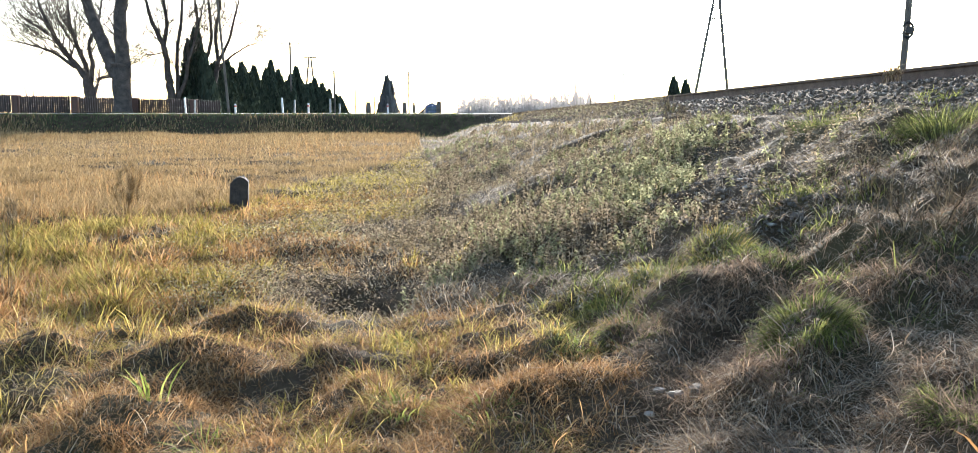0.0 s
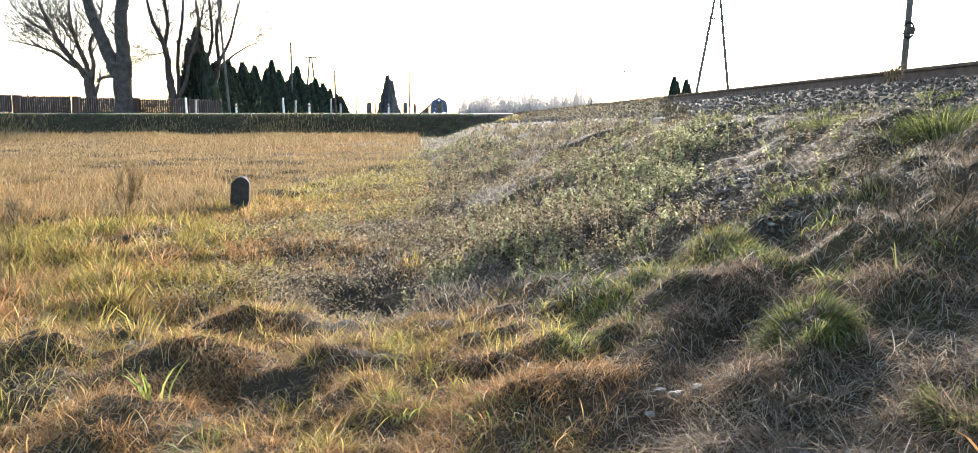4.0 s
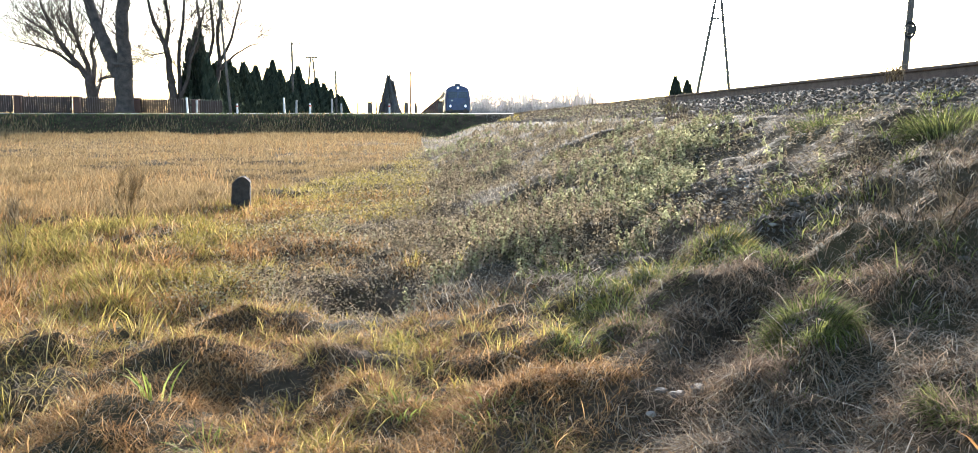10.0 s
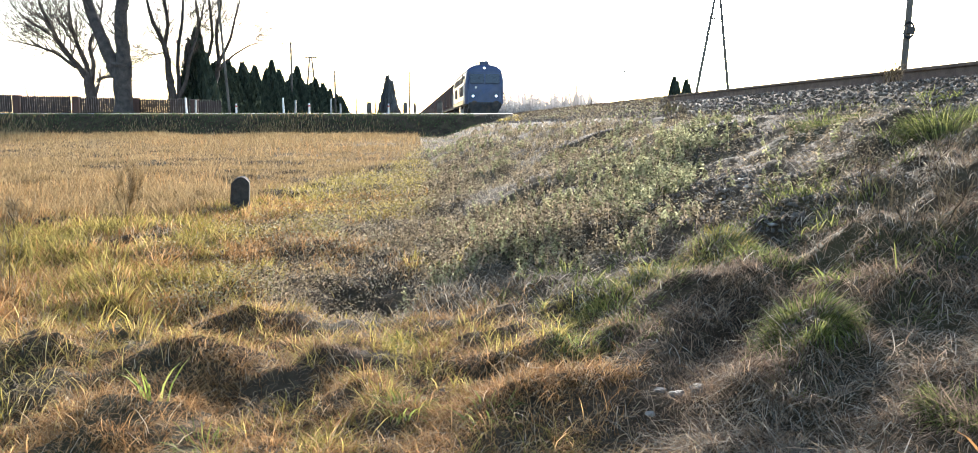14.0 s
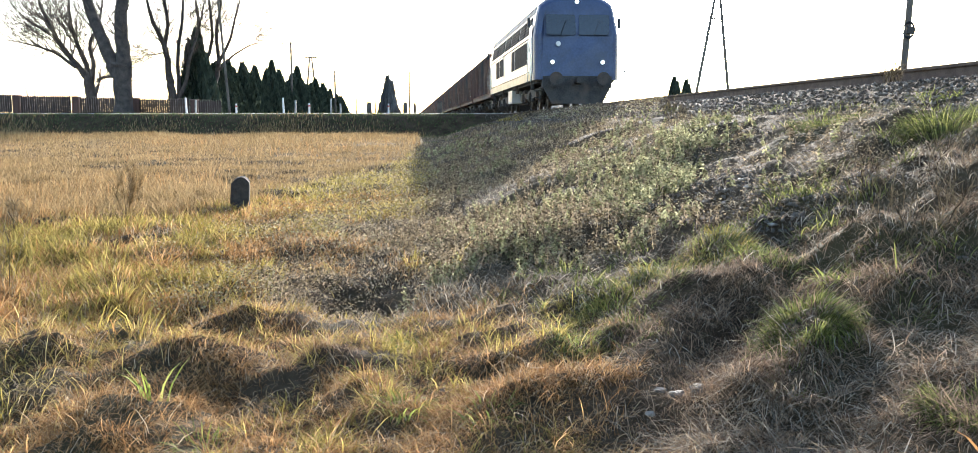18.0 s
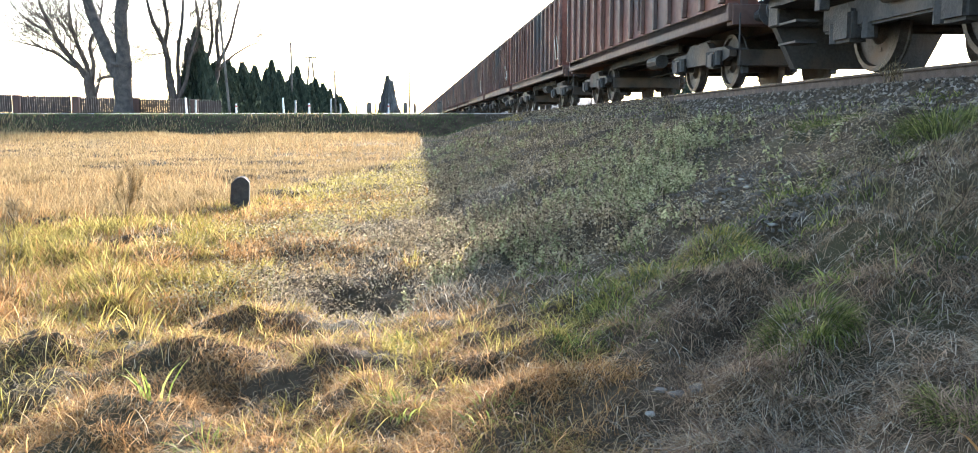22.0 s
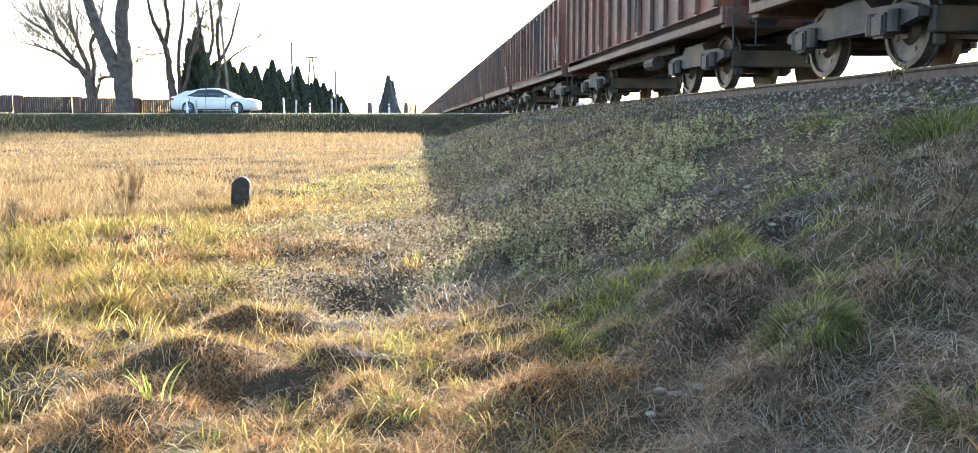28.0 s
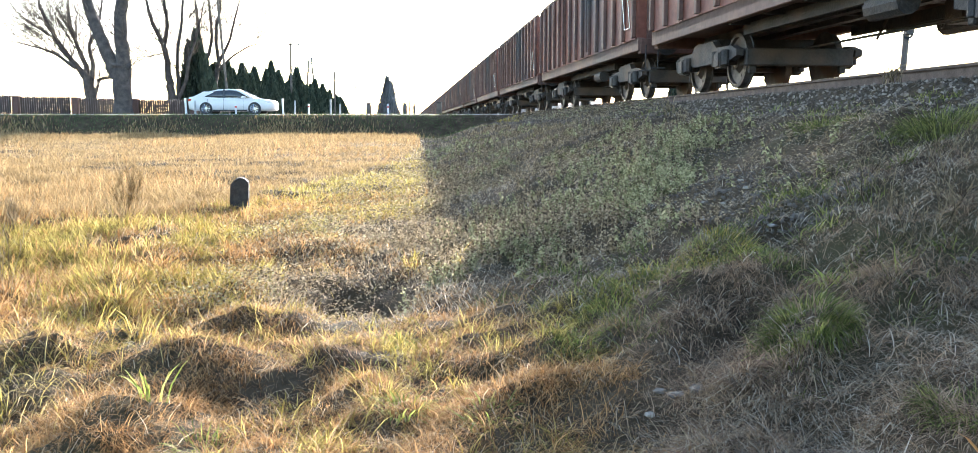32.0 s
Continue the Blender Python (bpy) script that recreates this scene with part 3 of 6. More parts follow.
# embankment slope
x, y = scatter(60000, -0.14, 0.2, 7, 40, 185, lambda x, y: smooth(-1.0, -0.2, lat(x, y)) * smooth(2.6, 1.4, lat(x, y)) * np.clip(0.35 + noise2(x, y, 1.1, 186), 0, 1))
blades("slope_foot_grass", x, y, 0.09, 0.0018 + 0.00035 * y, 0.9, DEAD, "short pale grass at the foot of the slope", 187, 1.1, kink=0.35)
x, y = scatter(40000, -0.15, 0.3, 9, 42, 14, lambda x, y: smooth(-0.6, 0.4, lat(x, y)) * smooth(4.0, 3.2, lat(x, y)) * np.clip(0.3 + noise2(x, y, 0.6, 36), 0, 1) * smooth(9, 14, y))
blades("slope_weeds", x, y, 0.08 + 0.12 * noise2(x, y, 0.8, 37), 0.0024 + 0.0004 * y, 0.6, BROWN_LEAF, "withered brown weeds on the far slope", 12, 0.6)
bank = lambda x, y: slope(x, y) * (lat(x, y) < 4.2) * spot(x, y)
bare = lambda x, y: 1 - 0.5 * smooth(0.5, 0.7, noise2(x, y, 0.7, 18)) * smooth(1.5, 2.0, lat(x, y)) * smooth(3.4, 3.0, lat(x, y)) * smooth(4.2, 5, y)
x, y, way = clumps(4600, 30, -0.25, W + 0.06, 1.9, 42, 27, lambda x, y: bank(x, y) * np.clip(0.3 + noise2(x, y, 1.1, 12), 0, 1) * bare(x, y) * (1 - 0.75 * smooth(11, 20, y)) * (0.6 + 0.4 * smooth(2.8, 4.6, y)) * corner(x, y), 0.06)
blades("embankment_dead_grass", x, y, 0.05 + 0.09 * noise2(x, y, 1.3, 13), 0.0016 + 0.0005 * y, 1.15, DEAD, "matted dead grass on the embankment", 37, 1.3, way, flat=0.5, kink=0.35)
x, y = scatter(50000, -0.25, W + 0.06, 1.9, 42, 16, lambda x, y: bank(x, y) * bare(x, y) * (1 - 0.75 * smooth(11, 20, y)) * (0.6 + 0.4 * smooth(2.8, 4.6, y)) * corner(x, y))
x2, y2, way = clumps(900, 24, 0.1, W + 0.1, 4.5, 30, 105, lambda x, y: smooth(3.4, 3.8, lat(x, y)) * smooth(4.9, 4.4, lat(x, y)) * np.clip(1.5 * noise2(x, y, 0.7, 106) - 0.2, 0, 1), 0.06)
blades("shoulder_grass", x2, y2, 0.12, 0.0022 + 0.0005 * y2, 0.7, GREEN, "thin green grass creeping into the ballast", 107, 0.9, way)
x2, y2 = scatter(34000, 0.1, W + 0.1, 4.5, 42, 102, lambda x, y: smooth(3.2, 3.6, lat(x, y)) * smooth(5.05, 4.3, lat(x, y)) * np.clip(0.3 + noise2(x, y, 0.8, 103), 0, 1))
blades("shoulder_thatch", x2, y2, 0.08, 0.0018 + 0.0005 * y2, 1.0, DEAD, "dead grass creeping over the edge of the ballast", 104, 1.1)
blades("embankment_thatch", x, y, 0.1, 0.0017 + 0.0005 * y, 1.4, DEAD, "flattened dead grass on the embankment", 46, 1.0, flat=0.8, kink=0.4)
x, y, way = clumps(3000, 40, -0.2, W + 0.06, 1.9, 8.0, 17, lambda x, y: bank(x, y) * np.clip(0.25 + noise2(x, y, 1.4, 27), 0, 1) * smooth(7, 4.6, y), 0.06)
blades("embankment_russet_grass", x, y, 0.06 + 0.06 * noise2(x, y, 1.8, 39), 0.0024, 1.1, RUSSET, "russet dry grass on the foot of the embankment", 47, 1.35, way, flat=0.3, kink=0.35)
x, y, way = clumps(1700, 30, -0.25, W + 0.06, 1.9, 40, 28, lambda x, y: bank(x, y) * smooth(0.55, 0.78, noise2(x, y, 0.9, 14)) * (0.15 + 0.85 * smooth(3.2, 4.6, y)), 0.06)
blades("embankment_green_grass", x, y, 0.11, 0.002 + 0.0006 * y, 0.7, GREEN, "patches of green grass on the embankment", 38, 0.9, way)


def tussock(cx, cy, r, n, length, material, label, seed, lean=0.4, wide=0.0, droop=1.4):
    rng = np.random.default_rng(seed)
    a, q = rng.uniform(0, math.tau, n), r * np.sqrt(rng.uniform(0, 1, n))
    return blades("grass_tussock", cx + q * np.cos(a), cy + q * np.sin(a), np.full(n, length), wide or 0.0034 + 0.0004 * cy, lean, material, label, seed, droop, category="grass tussock")


for i, (cx, cy, r, n, ln) in enumerate(((1.08, 4.08, 0.2, 900, 0.1), (0.86, 4.0, 0.16, 600, 0.1), (0.66, 3.6, 0.16, 500, 0.09), (0.55, 3.25, 0.1, 300, 0.08), (1.22, 2.06, 0.13, 1700, 0.07), (1.53, 3.36, 0.1, 350, 0.08), (0.91, 2.49, 0.07, 250, 0.07),
                                         (0.36, 3.31, 0.09, 350, 0.08), (0.54, 3.79, 0.12, 450, 0.08), (0.71, 3.94, 0.12, 450, 0.09), (1.22, 4.04, 0.12, 450, 0.08), (1.26, 3.72, 0.09, 300, 0.07))):
    tussock(cx, cy, r, n, ln, GREEN, "bright green grass tussock on the embankment", 60 + i, 0.5, 0.0026, 1.5)
for i, (cx, cy, r, n, ln) in enumerate(((2.93, 7.5, 0.28, 1500, 0.15), (3.04, 5.8, 0.24, 1700, 0.19), (2.5, 10.2, 0.32, 900, 0.12))):
    tussock(cx, cy, r, n, ln, GREEN, "tall yellow-green grass tussock below the ballast", 70 + i, 0.6, 0.0034)
tussock(1.04, 2.76, 0.12, 1700, 0.11, GREEN, "domed bright green grass tussock on the embankment", 59, 0.45, 0.0024, 2.0)
tussock(1.02, 2.8, 0.12, 130, 0.11, FRESH, "fresh green tips of a grass tussock", 57, 0.5, 0.0024, 2.0)
tussock(1.03, 2.66, 0.15, 900, 0.09, RUSSET, "dead brown skirt of a grass tussock", 58, 1.1, 0.003)
tussock(-1.23, 3.06, 0.05, 9, 0.19, FRESH, "few long fresh green blades", 80, 0.22, 0.0085, 0.5)
for i, (cx, cy) in enumerate(((-0.42, 3.95), (-0.5, 3.5), (0.0, 2.75), (-0.95, 2.75), (0.36, 3.55), (-0.3, 2.9), (1.22, 4.45), (1.35, 3.3))):
    tussock(cx, cy, 0.07, 90, 0.09, FRESH, "small tuft of fresh green grass", 81 + i, 0.6, 0.005)
# ragged reeds where the field meets the causeway
x, y, way = clumps(900, 30, -0.85, -0.03, 40.4, 41.9, 171, lambda x, y: (lat(x, y) < 0.2) * smooth(0.35, 0.7, noise2(x, y * 0.3, 0.7, 172)), 0.3)
blades("field_edge_reeds", x, y, 0.06 + 0.3 * noise2(x, y * 0.3, 0.7, 172), 0.02, 0.25, STRAW, "pale dry reeds along the foot of the road bank", 173, 0.35, way)
# sunlit green crest of the ridge at the slope's foot
for i, (cx, cy, r, n) in enumerate(((0.36, 3.4, 0.1, 300), (0.49, 3.72, 0.12, 360), (0.6, 3.86, 0.13, 380), (0.74, 4.0, 0.15, 420), (0.95, 4.3, 0.2, 520), (1.09, 4.12, 0.18, 480), (1.2, 3.86, 0.11, 240))):
    tussock(cx, cy, r, n, 0.1, LIME if i % 2 else FRESH, "yellow-green sunlit grass on the crest of a ridge", 230 + i, 0.6, 0.0026, 1.3)
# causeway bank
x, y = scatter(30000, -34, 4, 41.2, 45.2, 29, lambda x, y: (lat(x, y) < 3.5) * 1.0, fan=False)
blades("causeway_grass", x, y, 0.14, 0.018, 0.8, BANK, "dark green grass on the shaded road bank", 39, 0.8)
x, y = scatter(9000, -34, 3, 44.5, 45.25, 15, lambda x, y: np.clip(noise2(x, y * 0, 1.5, 28) * 1.4 - 0.2, 0.1, 1), fan=False)
blades("verge_grass", x, y, 0.09, 0.012, 0.6, STRAW, "pale dry grass on the road's edge", 13, 0.6)


def leaves(name, x, y, size, tall, material, label, seed):
    """Small folded leaves at several heights on low herbs: one joined mesh."""
    rng = np.random.default_rng(seed)
    n = len(x)
    z = height(x, y) + tall * rng.uniform(0.05, 1, n)
    az, tilt = rng.uniform(0, math.tau, n), rng.uniform(-0.5, 0.7, n)
    s = size * rng.uniform(0.6, 1.4, n)
    f = np.stack([np.cos(az) * np.cos(tilt), np.sin(az) * np.cos(tilt), np.sin(tilt)], -1) * s[:, None]
    side = np.stack([-np.sin(az), np.cos(az), rng.uniform(-0.5, 0.5, n)], -1) * s[:, None] * 0.33
    c = np.stack([x, y, z], -1)
    drop = np.array([0, 0, 0.15]) * s[:, None]
    V = np.stack([c, c + f * 0.5 + side + drop, c + f - drop, c + f * 0.5 - side + drop], 1)
    b = (np.arange(n) * 4)[:, None]
    t = np.concatenate([b + np.array([[0, 1, 2]]), b + np.array([[0, 2, 3]])])
    return tagged(new(name, fast_mesh(name, V.reshape(-1, 3), [t], material)), label, "herbs", kind="stuff")


def plants(name, cx, cy, tall, size, per, material, label, seed):
    """Upright herbs: a thin stem each, with drooping folded leaves in tiers, smaller towards the top; one joined mesh."""
    rng = np.random.default_rng(seed)
    k = len(cx)
    base = height(cx, cy)
    hs = tall * rng.uniform(0.55, 1.25, k)
    lx, ly = rng.normal(0, 0.2, k) * hs, rng.normal(0, 0.2, k) * hs       # each stem leans a little
    i = np.arange(k).repeat(per)
    f = np.tile((np.arange(per) + 0.5) / per, k) * 0.9 + 0.1
    n = len(i)
    az = rng.uniform(0, math.tau, n)
    s = size[i] * rng.uniform(0.6, 1.3, n) * (1.15 - 0.6 * f)
    out = np.stack([np.cos(az), np.sin(az), np.zeros(n)], -1)
    side = np.stack([-np.sin(az), np.cos(az), rng.uniform(-0.4, 0.4, n)], -1) * (s * 0.34)[:, None]
    c = np.stack([cx[i] + lx[i] * f, cy[i] + ly[i] * f, base[i] + hs[i] * f], -1)
    up = np.array([0.0, 0.0, 1.0])
    rise, fall = rng.uniform(0.05, 0.35, n)[:, None], rng.uniform(-0.1, 0.75, n)[:, None]
    mid = c + out * (s * 0.5)[:, None] + up * rise * s[:, None]
    tip = c + out * (s * 0.95)[:, None] - up * fall * s[:, None]
    V = np.stack([c, mid + side, tip, mid - side], 1).reshape(-1, 3)
    b = (np.arange(n) * 4)[:, None]
    t = np.concatenate([b + np.array([[0, 1, 2]]), b + np.array([[0, 2, 3]])])
    w = (0.0012 + 0.0003 * cy)[:, None] * np.array([[1.0, 0.0, 0.0]])
    root = np.stack([cx, cy, base - 0.01], -1)
    S = np.stack([root - w, root + w, np.stack([cx + lx, cy + ly, base + hs], -1)], 1).reshape(-1, 3)
    t = np.concatenate([t, (np.arange(k) * 3)[:, None] + np.array([[0, 1, 2]]) + len(V)])
    return tagged(new(name, fast_mesh(name, np.concatenate([V, S]), [t], material)), label, "herbs", kind="stuff")


def bed_line(y):
    """Where the middle of the herb bed runs up the slope."""
    return np.interp(y, [4.8, 5.45, 6.35, 7.44, 8.0, 9.5, 14], [0.2, 0.46, 0.81, 1.15, 1.76, 2.3, 2.9])


def herb(x, y):
    """A bed of herbs that climbs the slope, and thinner ones round it."""
    bed = smooth(0.75, 0.3, np.abs(x - bed_line(y) + (noise2(x, y, 1.3, 15) - 0.5) * 0.8))
    rest = 0.42 * smooth(0.46, 0.7, noise2(x, y, 0.8, 16)) * smooth(0.0, 0.8, lat(x, y)) * (1 - 0.9 * smooth(0.45, 0.8, x - bed_line(y)))
    return np.maximum(bed, rest) * smooth(0.3, 0.55, noise2(x, y, 3.0, 35)) * smooth(3.7, 3.0, lat(x, y)) * smooth(4.6, 5.3, y)


x, y = scatter(11500, -0.12, 0.42, 4.6, 30, 40, herb)
plants("green_herbs", x, y, 0.08 + 0.1 * noise2(x, y, 2.0, 36), 0.024 + 0.002 * y, 18, LEAF, "low green nettle-like herbs on the slope", 41)
x, y = scatter(13000, -0.3, 0.4, 4.8, 34, 47, lambda x, y: smooth(0.3, 0.6, noise2(x, y, 1.2, 48)) * smooth(-1.4, -0.6, x) * smooth(3.8, 3.2, lat(x, y)) * pit(x, y) * (1 - 0.72 * smooth(0.7, 1.6, lat(x, y))) * (1 - 0.7 * smooth(0.35, 0.75, x - bed_line(y))))
plants("withered_herbs", x, y, 0.1 + 0.1 * noise2(x, y, 2.0, 49), 0.022 + 0.002 * y, 12, BROWN_LEAF, "withered brown herbs standing on the slope and in the ditch", 50)
x, y = scatter(110000, -0.1, 0.5, 4.4, 20, 155, lambda x, y: smooth(0.4, 1.2, lat(x, y)) * smooth(4.1, 3.4, lat(x, y)) * np.clip(0.1 + smooth(0.4, 0.7, noise2(x, y, 4.2, 156)), 0, 1) * smooth(22, 12, y) * smooth(4.2, 5.5, y) * (1 - 0.6 * smooth(0.35, 0.75, x - bed_line(y))))
leaves("slope_dry_herbs", x, y, 0.01 + 0.0014 * y, 0.04 + 0.16 * noise2(x, y, 4.2, 156) ** 1.5, BROWN_LEAF, "withered stalks and leaves on the slope", 157)
x, y = scatter(100000, -0.4, 0.2, 5, 38, 42, lambda x, y: ditch(x, y) * smooth(-3.2, -1.6, x) * np.clip(0.2 + noise2(x, y, 1.5, 16), 0, 1))
leaves("dry_herbs", x, y, 0.011 + 0.0018 * y, 0.16, BROWN_LEAF, "withered brown herbs in the ditch", 43)
x, y = scatter(30000, -0.4, 0.2, 5, 30, 44, lambda x, y: ditch(x, y) * smooth(-3.0, -1.8, x) * smooth(0.4, 0.7, noise2(x, y, 1.1, 17)))
leaves("ditch_green_herbs", x, y, 0.011 + 0.0018 * y, 0.13, LEAF, "low green herbs among withered stalks", 45)

# ---- railway track ----
track = tagged(new("railway_track"), "single railway track on stone ballast, rusty rails", "railway track", kind="structure")
track.matrix_basis = on_track(0)


def rail(side):
    prof = [(-0.075, -0.172), (0.075, -0.172), (0.075, -0.16), (0.012, -0.14), (0.012, -0.045), (0.036, -0.03), (0.036, -0.002), (-0.036, -0.002), (-0.036, -0.03), (-0.012, -0.045), (-0.012, -0.14), (-0.075, -0.16)]
    cx = side * 0.753
    ob = part("rail", loft(bmesh.new(), [[(cx + px, yy, pz) for px, pz in prof] for yy in (-150, 420)]), RAIL_SIDE, track, "rusty steel rail")
    part("running_surface", boxed((cx - 0.033, -150, -0.0018), (cx + 0.033, 420, 0.0)), RAIL_TOP, ob, "polished top of the rail")


rail(-1), rail(1)
sleeper_me = bpy.data.meshes.new("sleeper")
bm = boxed((-1.28, -0.13, -0.38), (1.28, 0.13, -0.195), 0.015)
bm.to_mesh(sleeper_me), bm.free()
sleeper_me.materials.append(SLEEPER)
for k in range(200):
    s = part("sleeper", sleeper_me, SLEEPER, track)
    s.location.y = -20 + k * 0.6


def stones(name, x, y, z, size, material, label, seed, category="stones"):
    """Angular stones, each of six corners, joined."""
    rng = np.random.default_rng(seed)
    n = len(x)
    corner = np.array([[1, 0.2, 0], [0, 1, 0.2], [-1, -0.2, 0], [0, -1, -0.2], [0.2, 0, 1], [-0.2, 0, -1]], float) * 0.62
    c = corner[None] * size * rng.uniform(0.55, 1.3, (n, 1, 3)) + rng.normal(0, 0.16, (n, 6, 3)) * size
    a, t = rng.uniform(0, math.tau, n), rng.uniform(-0.8, 0.8, n)
    cy, sy = np.cos(t)[:, None], np.sin(t)[:, None]
    c = np.stack([c[..., 0] * cy - c[..., 2] * sy, c[..., 1], c[..., 0] * sy + c[..., 2] * cy], -1)
    ca, sa = np.cos(a)[:, None], np.sin(a)[:, None]
    c = np.stack([c[..., 0] * ca - c[..., 1] * sa, c[..., 0] * sa + c[..., 1] * ca, c[..., 2]], -1)
    V = c + np.stack([x, y, z], -1)[:, None]
    b = (np.arange(n) * 6)[:, None, None]
    q = (b + np.array([[0, 1, 4], [1, 2, 4], [2, 3, 4], [3, 0, 4], [1, 0, 5], [2, 1, 5], [3, 2, 5], [0, 3, 5]])[None]).reshape(-1, 3)
    return tagged(new(name, fast_mesh(name, V.reshape(-1, 3), [q], material)), label, category, kind="stuff")


rng = np.random.default_rng(50)
n = 26000
d = 4 + 76 * rng.uniform(0, 1, n) ** 1.7
l = np.where(rng.uniform(0, 1, n) < 0.8, rng.uniform(4.0, 5.6, n), rng.uniform(5.6, 8.4, n))
x, y = l * CT - d * ST, l * ST + d * CT
stones("ballast", x, y, height(x, y) + 0.003, 0.036, BALLAST, "grey crushed stone ballast beside the rails", 51, "ballast")
x, y = scatter(9000, 0.08, 0.45, 4.2, 11, 52, lambda x, y: smooth(1.5, 2.0, lat(x, y)) * smooth(3.6, 2.8, lat(x, y)) * smooth(0.5, 0.7, noise2(x, y, 0.7, 18)))
stones("rubble", x, y, height(x, y) + 0.002, 0.02, STONE, "loose stones on bare slope", 53)
for i, (px, py, r, m) in enumerate(((0.61, 2.7, 0.03, STONE), (0.665, 2.66, 0.032, STONE), (0.51, 2.64, 0.018, PALE_STONE), (0.56, 2.74, 0.02, STONE), (0.64, 2.75, 0.018, STONE), (1.48, 4.6, 0.022, PALE_STONE), (1.42, 4.45, 0.022, STONE),
                                    *[(sx, sy, sr, PALE_STONE if k % 3 else STONE) for k, (sx, sy, sr) in enumerate(((1.91, 6.16, 0.026), (1.7, 5.81, 0.022), (1.66, 5.54, 0.026), (1.44, 5.91, 0.024), (1.42, 5.67, 0.018), (1.5, 5.49, 0.02), (1.53, 5.6, 0.016), (1.3, 5.21, 0.018), (1.43, 4.33, 0.024), (1.73, 3.11, 0.024), (1.48, 5.18, 0.016), (1.62, 5.1, 0.02)))])):
    ob = new("stone", bpy.data.meshes.new("stone"))
    bm = blob(r, i, 0.42, 2 if i < 5 else 1, 0.2)
    bm.to_mesh(ob.data), bm.free()
    ob.data.materials.append(m)
    ob.location = (px, py, float(height(px, py)) + r * 0.42)
    tagged(ob, "small rounded stone lying in the dead grass", "stone", "stones on the slope")

# ---- boundary marker in the field ----
mk = new("boundary_marker", bpy.data.meshes.new("boundary_marker"))
bm = boxed((-0.115, -0.09, -0.15), (0.115, 0.09, 0.42), 0.0, 0.93)
bmesh.ops.subdivide_edges(bm, edges=bm.edges, cuts=5, use_grid_fill=True)
for v in bm.verts:
    if v.co.z > 0.36:
        v.co.z -= 0.06 * (abs(v.co.x - 0.01) / 0.1) ** 2
    v.co += Vector((noise.noise(v.co * 9), noise.noise(v.co * 9 + Vector((5, 0, 0))), noise.noise(v.co * 7 + Vector((0, 7, 0))))) * 0.012
bm.to_mesh(mk.data), bm.free()
mk.data.materials.append(MARKER)
mk.matrix_basis = pose(-3.12, 10.75, float(height(-3.12, 10.75)), 2, 3, 12)
tagged(mk, "dark weathered stone boundary marker standing in grass", "marker stone")

# ---- road ----
tagged(new("road", mesh_of("road", [(-160, 45.3, 1.69), (6.2, 45.3, 1.69), (60, 45.3, 1.69), (60, 50.3, 1.69), (6.2, 50.3, 1.69), (-160, 50.3, 1.69)], [(0, 1, 4, 5), (1, 2, 3, 4)], ASPHALT)),
            "grey asphalt road on a low causeway", "road", kind="structure")
tagged(new("verge", mesh_of("verge", [(-160, 44.7, 1.66), (3.4, 44.7, 1.66), (3.4, 45.4, 1.705), (-160, 45.4, 1.705)], [(0, 1, 2, 3)], GRAVEL)),
            "pale gravel verge along the road", "verge", kind="structure")

# ---- trains ----
FRONT_0, SPEED = 200.85, 9.41     # where the engine's front stands at the clip's start, metres along the line; metres a second
MOVERS = []


def wheelset(parent, yy, r, name="wheelset"):
    bm = bmesh.new()
    for s in (-1, 1):
        prof = [(s * 0.68, r + 0.028), (s * 0.705, r + 0.028), (s * 0.715, r + 0.002), (s * 0.815, r - 0.006), (s * 0.82, r - 0.07), (s * 0.775, r - 0.085), (s * 0.765, 0.2), (s * 0.83, 0.13), (s * 0.83, 0.07)]
        lathe(bm, prof, "X", 26)
    rod(bm, (-0.95, 0, 0), (0.95, 0, 0), 0.08, n=10)
    for k in range(4):          # plate bolts
        a = k * math.tau / 4
        for s in (-1, 1):
            box(bm, (s * 0.775 - 0.004, 0.27 * math.cos(a) - 0.022, 0.27 * math.sin(a) - 0.022), (s * 0.775 + 0.004, 0.27 * math.cos(a) + 0.022, 0.27 * math.sin(a) + 0.022))
    ob = part(name, bm, STEEL, parent, "steel wheels on an axle", smooth=False)
    ob.location = (0, yy, r)
    return ob


